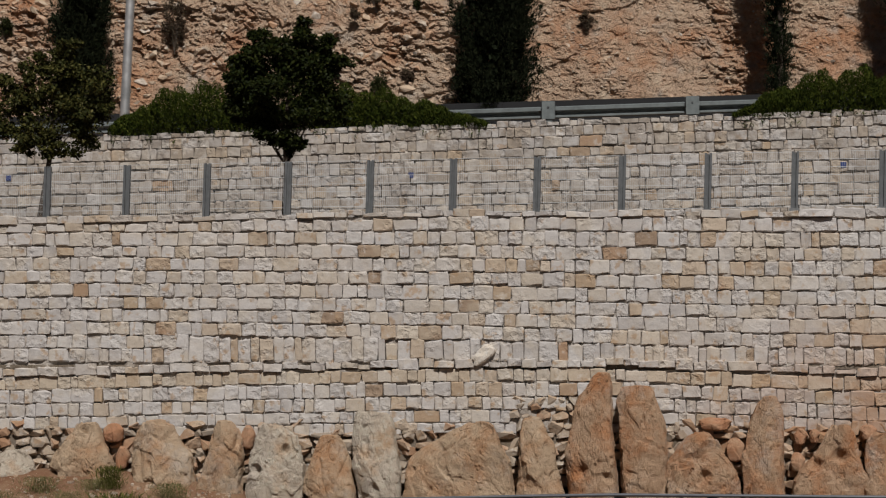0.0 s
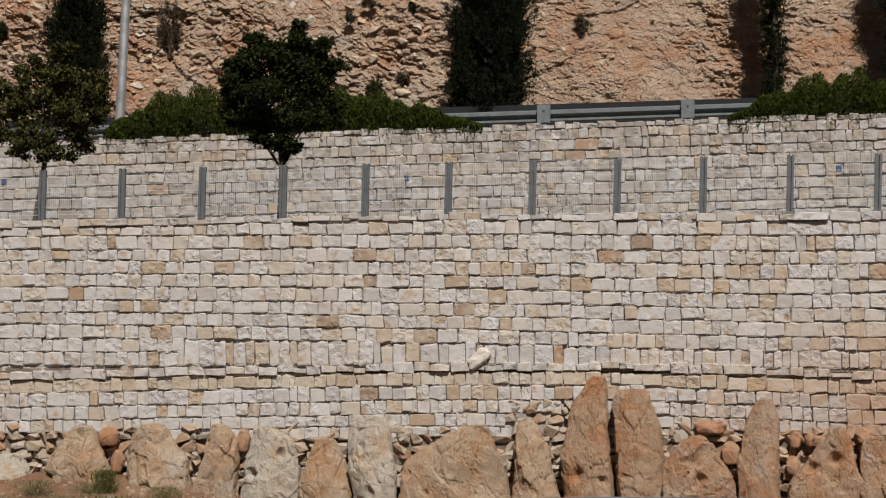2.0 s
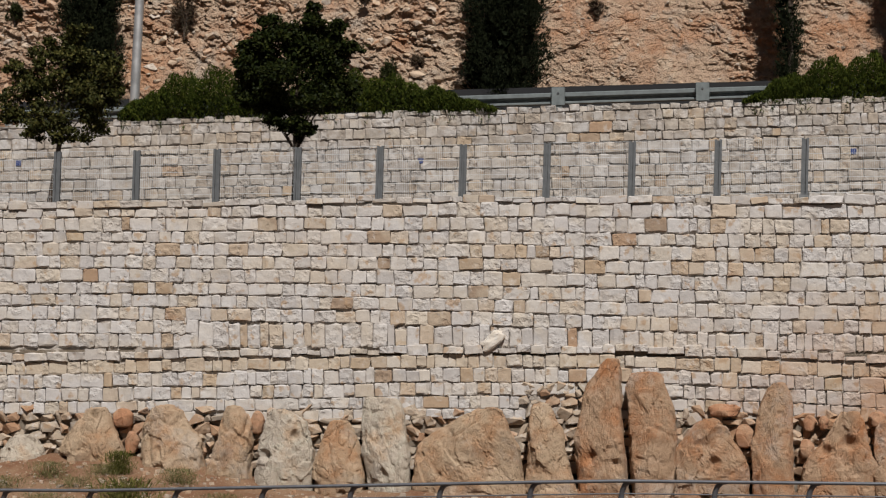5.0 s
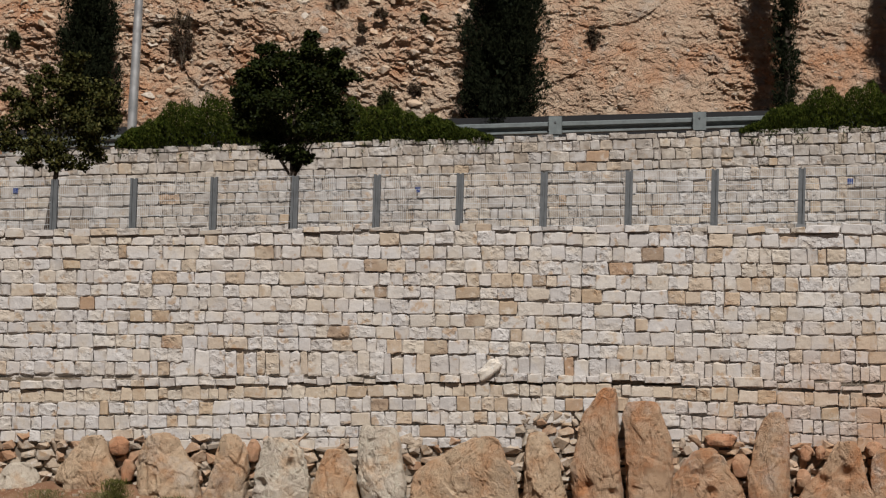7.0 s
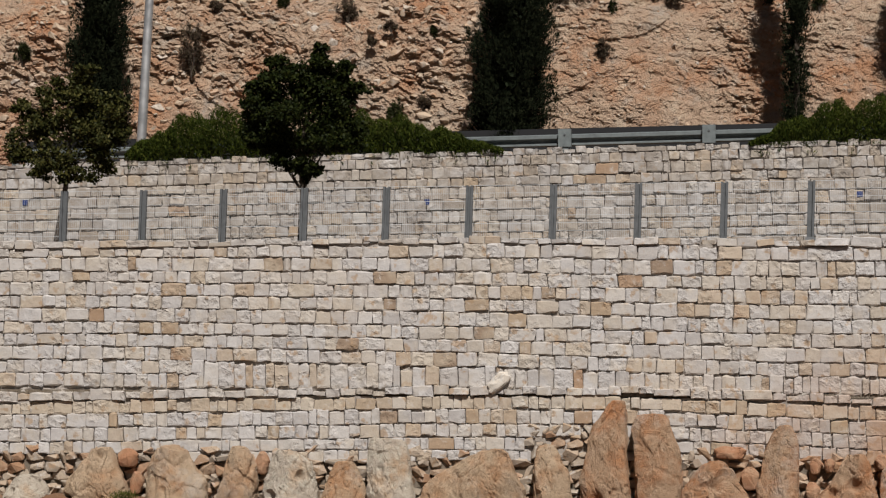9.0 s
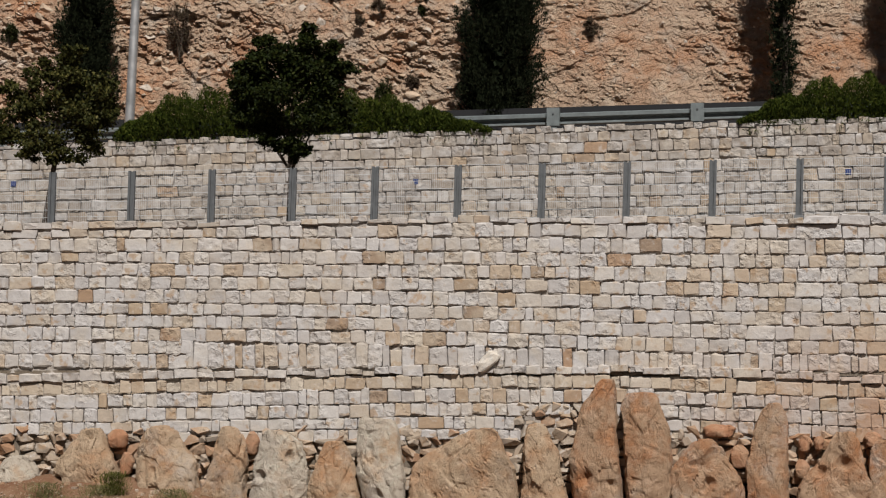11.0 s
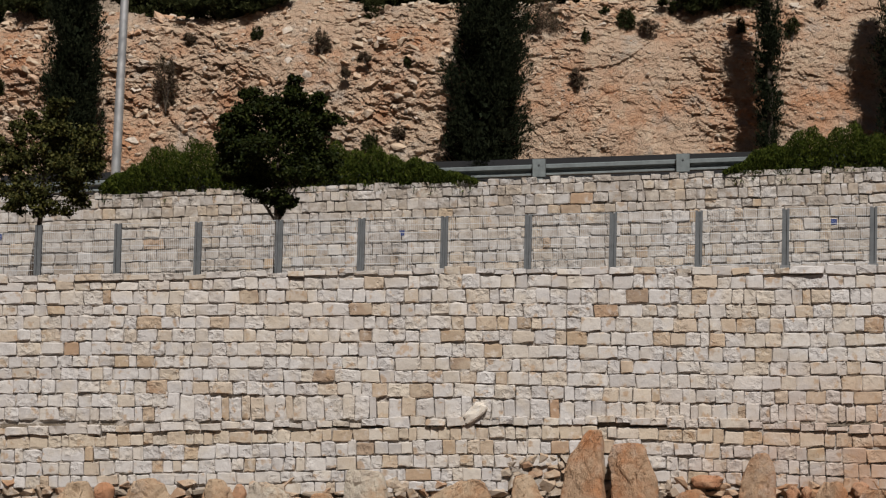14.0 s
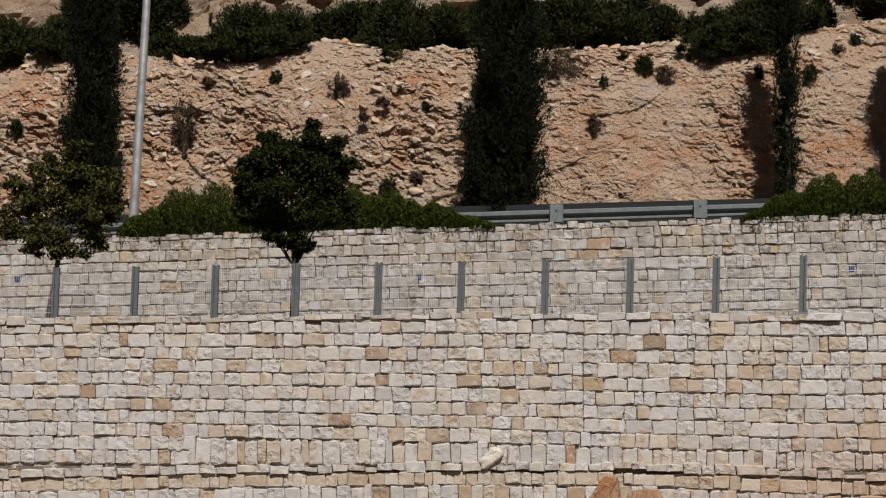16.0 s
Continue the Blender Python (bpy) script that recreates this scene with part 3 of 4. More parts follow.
TAN, PALE = "rounded tan boulder set upright against the wall foot", "pale grey-streaked boulder set upright at the wall foot"
TALL, RED = "tall pointed ochre boulder standing against the wall", "small rust-red rock wedged between larger boulders"
boulder([(1.40, -10.75, -10.15), (1.05, -10.95, -9.96), (0.60, -11.0, -9.85)], 1.0, BOULDER_PALE, TAN)
boulder([(2.10, -8.72, -8.27), (1.53, -9.24, -8.12), (1.20, -9.44, -7.97), (0.60, -9.65, -7.78)], 2.37, BOULDER, TAN)
boulder([(2.10, -7.18, -6.42), (1.67, -7.41, -6.26), (1.27, -7.43, -6.02), (0.40, -7.30, -5.86)], 3.74, BOULDER, TAN)
boulder([(2.13, -5.42, -4.97), (1.68, -5.53, -4.78), (1.28, -5.61, -4.74), (0.20, -5.92, -4.78)], 5.11, BOULDER, TAN)
boulder([(2.03, -4.30, -3.80), (1.79, -4.36, -3.38), (1.28, -4.57, -3.28), (0.20, -4.60, -3.22)], 6.48, BOULDER_PALE, PALE)
boulder([(1.78, -2.84, -2.36), (1.29, -3.04, -2.13), (0.76, -3.20, -2.06), (0.10, -3.23, -2.02)], 7.85, BOULDER, TAN)
boulder([(2.38, -2.10, -1.12), (1.56, -2.06, -1.03), (1.00, -1.98, -0.96), (0.10, -1.92, -0.90)], 9.22, BOULDER_PALE, PALE)
boulder([(2.10, 0.70, 1.28), (1.83, 0.15, 1.38), (1.50, -0.45, 1.45), (1.20, -0.72, 1.66), (0.10, -0.90, 1.82)], 10.59, BOULDER, TAN)
boulder([(2.20, 1.92, 2.45), (1.57, 1.90, 2.70), (1.05, 1.90, 2.79), (0.10, 1.74, 3.08)], 11.96, BOULDER, TAN)
boulder([(3.25, 3.66, 4.02), (2.62, 3.24, 4.02), (2.10, 3.10, 4.05), (1.45, 2.92, 4.09), (0.10, 3.05, 4.20)], 13.33, BOULDER_RUST, TALL, 0.60)
boulder([(2.95, 4.18, 5.00), (2.62, 4.12, 5.08), (2.10, 4.22, 5.26), (1.45, 4.22, 5.35), (0.10, 4.26, 5.28)], 14.7, BOULDER_RUST, TALL)
boulder([(1.88, 5.72, 6.30), (1.59, 5.50, 6.51), (1.20, 5.34, 6.75), (0.81, 5.28, 6.93), (0.0, 5.24, 6.95)], 16.07, BOULDER_RUST, TAN)
boulder([(2.75, 7.43, 7.84), (2.37, 7.28, 7.95), (1.85, 7.10, 7.96), (1.34, 7.02, 7.96), (0.0, 7.04, 8.02)], 17.44, BOULDER_RUST, TALL)
boulder([(2.08, 9.05, 9.50), (1.60, 8.76, 9.61), (1.22, 8.46, 9.70), (0.83, 8.14, 9.85), (0.0, 8.06, 9.97)], 18.81, BOULDER_RUST, TAN)
boulder([(1.92, 9.85, 10.95), (1.35, 9.74, 11.3), (0.0, 9.80, 11.5)], 20.18, BOULDER_RUST, TAN)
boulder([(1.6, -12.4, -11.6), (0.6, -12.8, -11.2)], 21.55, BOULDER, TAN)
boulder([(1.9, 12.0, 12.9), (0.0, 11.7, 13.2)], 22.92, BOULDER, TAN)
for n, (u, z, w, h) in enumerate(((-7.98, 1.86, 0.56, 0.42), (-7.76, 1.22, 0.36, 0.54), (-4.66, 1.74, 0.36, 0.56), (6.86, 1.52, 0.50, 0.55), (6.41, 2.13, 0.75, 0.2), (8.34, 1.82, 0.35, 0.33), (8.66, 1.85, 0.28, 0.28), (8.27, 1.25, 0.36, 0.40), (9.86, 1.95, 0.42, 0.3))):
    boulder([(z + h / 2, u - w * 0.30, u + w * 0.28), (z + h * 0.1, u - w * 0.48, u + w * 0.5), (z - h * 0.3, u - w * 0.4, u + w * 0.4)],
            40 + n * 2.1, BOULDER_RED, RED, 0.26, -0.24, 3.2, 1.4, 14, 0.12)


# dry rubble packed behind and between the boulders
def rubble_mesh(seed):
    rng = np.random.default_rng(900 + seed)
    bm = bmesh.new()
    for _ in range(13):
        p = rng.uniform(-1, 1, 3)
        p /= (np.abs(p) ** 4).sum() ** 0.25
        bm.verts.new(p * 0.52 * rng.uniform(0.85, 1.05))
    bmesh.ops.convex_hull(bm, input=bm.verts)
    me = bpy.data.meshes.new("rubble_stone")
    bm.to_mesh(me)
    bm.free()
    me.materials.append(RUBBLE)
    return me


RUBBLE_MESHES = [rubble_mesh(k) for k in range(16)]
fill = thing("wall_5", 0, 0, 0, "dry packed rubble filling between boulders under the wall", "wall", kind="structure",
             data=mesh_of("rubble_core", *boxes((-14.5, -0.02, 0.0, 13.5, 0.0, 1.2)), BACKING))
z = 0.75
pieces = []
while z < 2.7:
    tall = 0.15 + 0.12 * random.random()
    u = -12.5
    while u < 12.0:
        w = random.uniform(0.18, 0.58)
        if z + tall / 2 < lower_edge(u + w / 2) + 0.42:
            h = tall * random.uniform(0.85, 1.3)
            pieces.append((pose(u + w / 2, -0.02 + random.uniform(-0.05, 0.02), z + random.uniform(-0.03, 0.03), random.uniform(-8, 8), random.uniform(-6, 6), random.uniform(-12, 12))
                           @ Matrix.Diagonal((w * 1.14, 0.40, h * 1.16, 1)), random.randrange(16)))
        u += w
    z += tall * 0.95
pieces.sort(key=lambda q: abs(q[0].translation.x))
rest = []
for n, (m, k) in enumerate(pieces):
    if n < 298:
        part("rubble_stone", RUBBLE_MESHES[k], fill, m)
    else:
        me = RUBBLE_MESHES[k]
        rest.append(([tuple(m @ p.co) for p in me.vertices], [tuple(f.vertices) for f in me.polygons]))
tagged(part("rubble", mesh_of("rubble", *joined(*rest), RUBBLE_JOINED), fill), kind="stuff")


# ---- mesh fence on the lower wall ----
fence = thing("fence", 0, 0.34, 0, "galvanised post-and-mesh fence along the wall top", "fence")
POST = boxes((-0.085, -0.05, 0, -0.030, 0.05, 1.40), (0.030, -0.05, 0, 0.085, 0.05, 1.40), (-0.030, 0.0, 0, 0.030, 0.02, 1.38))
plate_me = mesh_of("base_plate", *boxes((-0.12, -0.09, 0.0, 0.12, 0.09, 0.07)), GALV)
post_me = mesh_of("post", *POST, GALV_DARK)
wires = []
for i in range(41):
    x = 0.0 + i * 0.05 - 1.0
    wires.append((x - 0.0019, -0.0019, 0.10, x + 0.0019, 0.0019, 1.38))
for i in range(8):
    z = 0.10 + i * 0.183
    wires.append((-0.98, -0.006, z - 0.005, 0.98, -0.001, z + 0.005))
    wires.append((-0.98, 0.001, z - 0.005, 0.98, 0.006, z + 0.005))
panel_me = mesh_of("mesh_panel", *boxes(*wires), WIRE)
for i in range(-7, 7):
    u = 0.17 + 2.018 * i
    base = 7.045 + 0.006 * u
    post = part("post", post_me, fence, pose(u, 0, base - 0.06, 0, 1.6, 0))
    part("base_plate", plate_me, post)
    part("mesh_panel", panel_me, fence, pose(u + 1.02, 0.03, base - 0.04, 0, 0, 0), "thin welded wire mesh panel")


# ---- guardrail of the upper road ----
guard = thing("guardrail", 0, 9.55, 0, "grey steel guardrail with block posts along the upper road", "guardrail")
W_BEAM = [(0.06, 0.34), (0.0, 0.33), (-0.07, 0.30), (-0.07, 0.21), (0.06, 0.15), (0.06, 0.10), (-0.03, 0.06), (-0.03, 0.02), (0.03, -0.01)]


def beam(u0, u1):
    prof = W_BEAM + [(y + 0.012, z) for y, z in W_BEAM[::-1]]
    k = len(prof)
    vs = [(u0, y, z) for y, z in prof] + [(u1, y, z) for y, z in prof]
    return vs, [(i, (i + 1) % k, k + (i + 1) % k, k + i) for i in range(k)]


for i in range(-4, 4):
    u = 1.49 + 3.99 * i
    z = 10.30 + 0.017 * u
    part("beam", mesh_of("beam", [(x, y, zz + 0.017 * x) for x, y, zz in beam(u, u + 3.985)[0]], beam(0, 1)[1], GUARD), guard, pose(0, 0.05, 10.30, 0, 0, 0))
    post = part("post", mesh_of("post", *boxes((-0.10, -0.14, -0.75, 0.10, -0.02, 0.40)), GUARD), guard, pose(u, 0, z, 0, 0, 0))
    block = mesh_of("spacer_block", *boxes((-0.18, -0.17, -0.04, 0.18, -0.01, 0.46)), GUARD)
    part("spacer_block", block, post, label="broad grey steel spacer block")
    part("bolt", mesh_of("bolt", *tube([(0, -0.17, 0.30), (0, -0.195, 0.30)], [0.03, 0.026], 8), GALV_DARK), post)
# far barrier, made a deep near-black board standing in for shade behind the guardrail
far_dark_board = thing("guardrail", 0, 14.6, 0, "near-black far barrier of the upper road, deepened to stand in for shade", "guardrail")
part("beam", mesh_of("beam", [(x, y, z + 0.012 * x) for x, y, z in boxes((-16, 0, -0.75, 15, 0.09, 0.35))[0]], boxes((0, 0, 0, 1, 1, 1))[1], BARRIER_SHADE), far_dark_board, pose(0, 0, 11.05, 0, 0, 0))
for i in range(-4, 4):
    part("post", mesh_of("post", *boxes((-0.06, 0.09, -1.4, 0.06, 0.2, 0.22)), GALV_DARK), far_dark_board, pose(1.5 + 4 * i, 0, 11.05 + 0.017 * (1.5 + 4 * i), 0, 0, 0))

# steel pole behind the hedge
lamp = thing("lamp_pole", -10.92, 10.0, 9.85, "slender bright steel pole beside the upper road", "pole")
part("pole", mesh_of("pole", *tube([(0, 0, 0), (0.05, 0, 1.0), (0.32, 0, 7.0), (0.36, 0, 9.2)], [0.145, 0.14, 0.115, 0.105], 18), POLE, True), lamp)
part("base_plate", mesh_of("base_plate", *boxes((-0.2, -0.2, 0, 0.2, 0.2, 0.03)), GALV), lamp)


# ---- railing in front of the boulders ----
railing = thing("railing", 0, -4.0, 0, "dark steel pedestrian railing with curved post tops", "railing")


def rail_top(u):
    return rail_foot(u) + 0.98


US = [-11.6 + 2.0 * i for i in range(13)]
for u in US:
    part("post", mesh_of("post", *tube([(-0.10, 0, -0.1), (-0.09, 0, 0.62), (-0.06, -0.02, 0.78), (0.0, -0.06, 0.90), (0.09, -0.12, 0.965), (0.20, -0.16, 0.98)], [0.066, 0.066, 0.064, 0.060, 0.052, 0.040], 8), RAIL, True), railing, pose(u, 0.16, rail_foot(u), 0, 0, 0))
part("top_rail", mesh_of("top_rail", *tube([(u, 0.0, rail_top(u)) for u in US], [0.038] * len(US), 8), RAIL, True), railing)
for drop in (0.28, 0.52, 0.76):
    part("cable", mesh_of("cable", *tube([(u, 0.13, rail_top(u) - drop) for u in US], [0.016] * len(US), 6), RAIL, True), railing)


# ---- trees ----
def limb_mesh(name, rng, trunk, radii, tips):
    shapes = [tube(trunk, radii, 9)]
    for x, y, z in tips:
        k = rng.integers(len(trunk) // 2, len(trunk))
        s = Vector(trunk[k])
        e = Vector((x, y, z))
        m = s.lerp(e, 0.5) + Vector((0, 0, 0.12))
        shapes.append(tube([s, m, e], [radii[k] * 0.45, radii[k] * 0.28, 0.008], 6))
    return mesh_of(name, *joined(*shapes), BARK)


def round_tree(u, v, z, trunk, blobs, per, leaf, label, size, seed):
    rng = np.random.default_rng(seed)
    t = thing("broadleaf_tree", u, v, z, label, "tree", "terrace trees")
    part("trunk", limb_mesh("trunk", rng, trunk, list(np.linspace(0.095, 0.03, len(trunk))), [(b[0], b[1], b[2]) for b in blobs]), t)
    small = []
    for x, y, zz, rx, ry, rz in blobs:
        small.append((x, y, zz, rx * 0.8, ry * 0.8, rz * 0.8))
        for _ in range(7):
            d = rng.normal(0, 1, 3)
            d /= np.linalg.norm(d)
            small.append((x + d[0] * rx * 0.9, y + d[1] * ry * 0.9, zz + d[2] * rz * 0.9, rx * 0.42, ry * 0.42, rz * 0.36))
    c, n = in_blobs(rng, small, per * 1.8, 0.25)
    part("crown", mesh_of("crown", *leaves(rng, c, n, size, 0.30, 0.15), leaf), t)
    return t


round_tree(-4.06, 0.85, 5.9, [(0, 0, 0), (0.02, 0, 1.2), (0.05, 0, 2.4), (0.0, 0, 3.2), (0.1, 0, 4.2)],
           [(0.05, 0, 4.4, 1.05, 0.95, 0.8), (-0.75, 0.1, 4.5, 0.62, 0.6, 0.65), (0.75, 0, 4.35, 0.62, 0.6, 0.7), (0.35, 0.1, 5.2, 0.55, 0.5, 0.55),
            (-0.4, -0.1, 5.1, 0.5, 0.5, 0.42), (-0.9, 0, 5.25, 0.28, 0.3, 0.25), (0.45, 0, 5.75, 0.28, 0.3, 0.28), (0.95, 0, 5.1, 0.3, 0.3, 0.25),
            (-0.35, 0.1, 3.55, 0.55, 0.5, 0.35), (0.6, -0.1, 3.6, 0.7, 0.5, 0.38), (0.25, -0.15, 3.0, 0.32, 0.3, 0.25), (1.25, 0.1, 3.8, 0.45, 0.4, 0.35),
            (-1.1, 0, 4.75, 0.42, 0.4, 0.4), (1.1, 0, 4.25, 0.45, 0.4, 0.45), (0.85, 0.1, 4.85, 0.45, 0.4, 0.4), (-0.85, 0, 3.75, 0.45, 0.4, 0.35), (1.5, 0, 4.95, 0.30, 0.25, 0.14), (-1.2, 0, 4.0, 0.35, 0.35, 0.45), (0.05, -0.1, 3.02, 0.32, 0.30, 0.28), (-0.42, -0.1, 3.15, 0.35, 0.3, 0.24), (0.10, 0, 2.72, 0.12, 0.12, 0.18), (-0.5, 0, 5.40, 0.40, 0.4, 0.34), (0.95, 0, 5.35, 0.34, 0.3, 0.26), (0.15, 0, 5.30, 0.75, 0.5, 0.45)],
           1900, LEAF, "dense dark green broadleaf tree behind the fence", 0.085, 5)
round_tree(-10.15, 0.85, 5.9, [(-0.22, 0, 0), (-0.10, 0, 1.2), (0.12, 0, 2.6), (0.2, 0, 3.4), (0.3, 0, 4.6)],
           [(0.3, 0, 3.7, 0.80, 0.7, 0.55), (0.1, 0, 4.3, 0.60, 0.5, 0.45), (-0.35, 0, 4.2, 0.45, 0.4, 0.4), (-0.5, 0, 3.3, 0.6, 0.5, 0.42), (1.0, 0, 3.5, 0.62, 0.5, 0.5), (-0.85, 0.1, 4.1, 0.5, 0.4, 0.4), (1.15, 0, 4.3, 0.60, 0.5, 0.55),
            (0.45, 0, 4.8, 0.65, 0.5, 0.6), (-0.3, 0, 4.9, 0.42, 0.4, 0.4), (0.6, 0, 5.35, 0.36, 0.3, 0.3), (-0.5, -0.1, 2.95, 0.3, 0.3, 0.22), (0.2, -0.1, 2.95, 0.45, 0.35, 0.28),
            (0.9, 0.1, 3.0, 0.4, 0.3, 0.28), (-1.2, 0, 3.6, 0.4, 0.3, 0.35), (1.45, 0.1, 3.9, 0.3, 0.3, 0.4), (-1.0, 0, 4.6, 0.3, 0.3, 0.25)],
           1250, LEAF_LIGHT, "sparser olive-green broadleaf tree with a leaning trunk", 0.085, 9)


def cypress(u, v, z, tall, outline, label, seed, per=5200, trunk_r=0.13, fill_share=0.8):
    """outline: (height, radius, sideways) rows; upright feathery sprays round a straight trunk."""
    rng = np.random.default_rng(seed)
    t = thing("cypress", u, v, z, label, "tree", "cypresses by the cliff")
    part("trunk", mesh_of("trunk", *tube([(0, 0, 0), (0.03, 0, tall * 0.4), (0.0, 0, tall * 0.95)], [trunk_r, trunk_r * 0.7, 0.02], 9), BARK), t)
    hs, rs, ss = np.array(outline).T
    tufts = int(per * 0.085)
    h = rng.uniform(hs[0], hs[-1], tufts)
    a = rng.uniform(0, 2 * math.pi, tufts)
    lump = 1 + 0.16 * np.sin(a * 3 + h * 1.7 + seed) + 0.14 * np.sin(h * 3.1 + a * 2) + 0.10 * np.sin(h * 7.7 + a * 5)
    r = np.interp(h, hs, rs) * rng.uniform(0.2, 1.0, tufts) ** 0.5 * lump
    cx, cy = np.interp(h, hs, ss) + r * np.cos(a), r * np.sin(a)
    cs, ns = [], []
    for i in range(tufts):
        # a flame-shaped spray, broad below and drawn to a tip that leans outwards
        k = 190
        up = rng.uniform(-1, 1, k)
        slim = (rng.uniform(0.10, 0.19) * (1 - 0.85 * np.clip(up, 0, 1)))[:, None]
        d = np.concatenate([rng.normal(0, 1, (k, 2)) * slim, (up * rng.uniform(0.25, 0.5))[:, None]], 1)
        d[:, 0] += 0.13 * up * math.cos(a[i]) + 0.05 * up * rng.normal()
        d[:, 1] += 0.13 * up * math.sin(a[i])
        cs.append(np.array([cx[i], cy[i], h[i]]) + d)
        ns.append(np.tile([0.8 * math.cos(a[i]), 0.8 * math.sin(a[i]), 1.3], (k, 1)))
    m = int(per * fill_share)
    h = rng.uniform(hs[0], hs[-1] * 0.97, m)
    a = rng.uniform(0, 2 * math.pi, m)
    r = np.interp(h, hs, rs) * 0.66 * np.sqrt(rng.uniform(0, 1, m))
    inner = np.stack([np.interp(h, hs, ss) + r * np.cos(a), r * np.sin(a), h], 1)
    dense = leaves(rng, inner, np.tile([0.0, 0.0, 0.8], (m, 1)), 0.28, 0.24)
    fine = leaves(rng, np.concatenate(cs), np.concatenate(ns), 0.10, 0.15)
    part("crown", mesh_of("crown", *joined(fine, dense), CYPRESS), t)
    return t


FULL = "tall dense dark green cypress in front of the rock cut"
cypress(-14.02, 15.75, 9.9, 10.5, [(0.4, 0.75, 0), (2, 0.88, -0.05), (5, 0.80, 0.0), (8, 0.68, 0.0), (10.5, 0.1, 0.0)], FULL, 21)
cypress(-0.82, 15.75, 9.9, 11.0, [(0.4, 0.80, -0.2), (1.7, 1.10, -0.2), (3.4, 1.20, 0.0), (4.5, 1.22, 0.08), (6.3, 1.02, 0.15), (8, 0.80, 0.18), (9.5, 0.45, 0.15), (11, 0.1, 0.1)], FULL, 22, 7000)
cypress(7.8, 15.75, 9.9, 10.5, [(0.9, 0.10, 0.0), (1.6, 0.30, 0.05), (2.3, 0.18, -0.1), (3.2, 0.36, 0.05), (4.0, 0.24, -0.12), (5.2, 0.36, 0.06), (6.2, 0.30, -0.06), (7.2, 0.55, -0.1), (8.5, 0.35, -0.1), (10.2, 0.1, 0)], "thin sparse cypress with its bare trunk showing", 23, 1500, 0.12, 0.35)
cypress(12.0, 15.75, 9.9, 10.5, [(0.4, 0.7, 0), (2, 0.75, 0), (6, 0.75, -0.1), (8, 0.65, -0.15), (10.5, 0.1, 0)], FULL, 24)


# ---- trailing hedges on the upper wall ----
def hedge(u0, u1, z, tops, label, seed, hang=0.35):
    rng = np.random.default_rng(seed)
    t = thing("trailing_shrub", (u0 + u1) / 2, 9.15, z, label, "shrub", "shrubs on the upper wall")
    half = (u1 - u0) / 2
    k = int(5500 * (u1 - u0))
    x = rng.uniform(-1, 1, k)
    top = np.interp(x, np.linspace(-1, 1, len(tops)), tops)
    top = top * (1 + 0.10 * np.sin(x * half * 5.0 + seed) + 0.07 * np.sin(x * half * 11.3))
    y = rng.uniform(-0.74, 0.75, k)
    h = top * np.sqrt(np.clip(1 - (y / 0.85) ** 2, 0.02, 1)) * rng.uniform(0.0, 1.0, k) ** 0.6
    c = np.stack([x * half, y, h - 0.05], 1)
    n = np.stack([rng.normal(0, 0.5, k), y * 1.0, np.full(k, 1.1)], 1)
    # strands that hang over the coping
    g = int(26 * (u1 - u0))
    gx = rng.choice(np.sin(np.arange(18) * 12.9) * 0.95, g) + rng.normal(0, 0.02, g)
    gz = -rng.uniform(0, 1, g) * hang * np.abs(np.sin(gx * 9.0))
    c = np.concatenate([c, np.stack([gx * half, np.full(g, -0.70) + rng.normal(0, 0.03, g), gz], 1)])
    n = np.concatenate([n, np.tile([0, -0.3, -1.0], (g, 1))])
    part("foliage", mesh_of("foliage", *leaves(rng, c, n, 0.12, 0.10), HEDGE), t)
    stems = [tube([(half * q, 0.1, -0.3), (half * q + 0.1, 0.0, 0.15), (half * q + 0.25, -0.1, 0.4)], [0.03, 0.02, 0.008], 5) for q in (-0.7, -0.3, 0.1, 0.5)]
    for stem in stems:
        part("stem", mesh_of("stem", *stem, BARK), t)


hedge(-10.9, -6.2, 9.98, [0.35, 1.0, 1.45, 1.5, 1.25, 0.9], "bushy green trailing shrub spilling over the wall coping", 31)
hedge(-6.3, -0.1, 10.06, [0.8, 1.0, 1.2, 1.15, 0.85, 0.55, 0.12], "low green trailing shrub on the wall beside the guardrail", 32)
hedge(6.6, 13.5, 10.2, [0.15, 0.8, 1.25, 1.3, 1.1, 1.1, 1.0], "rounded green trailing shrub hanging over the wall coping", 33)


# ---- scrub on the rock cut and the terrace above ----
def bush(name, u, v, z, rx, rz, material, label, group, seed, per, size, slim=0.16):
    rng = np.random.default_rng(seed)
    t = thing(name, u, v, z, label, "shrub", group)
    blobs = [(0, 0, 0, rx * 0.7, rx * 0.6, rz * 0.75)]
    for _ in range(18):
        d = rng.normal(0, 1, 3)
        d /= np.linalg.norm(d)
        r = rng.uniform(0.5, 0.95)
        s = rng.uniform(0.16, 0.40)
        blobs.append((d[0] * rx * r, d[1] * rx * 0.6 * r, d[2] * rz * r, rx * s, rx * s, rz * s * 1.2))
    c, n = in_blobs(rng, blobs, per, 0.15)
    n[:, 2] += 0.6
    part("foliage", mesh_of("foliage", *leaves(rng, c, n, size, slim), material), t)
    twigs = [tube([(0, 0, -rz * 1.1), (d * rx * 0.3, 0, -rz * 0.2), (d * rx * 0.6, 0.05, rz * 0.4)], [0.02, 0.013, 0.005], 5) for d in (-0.8, -0.2, 0.5, 0.9)]
    for twig in twigs:
        part("stem", mesh_of("stem", *twig, BARK), t)


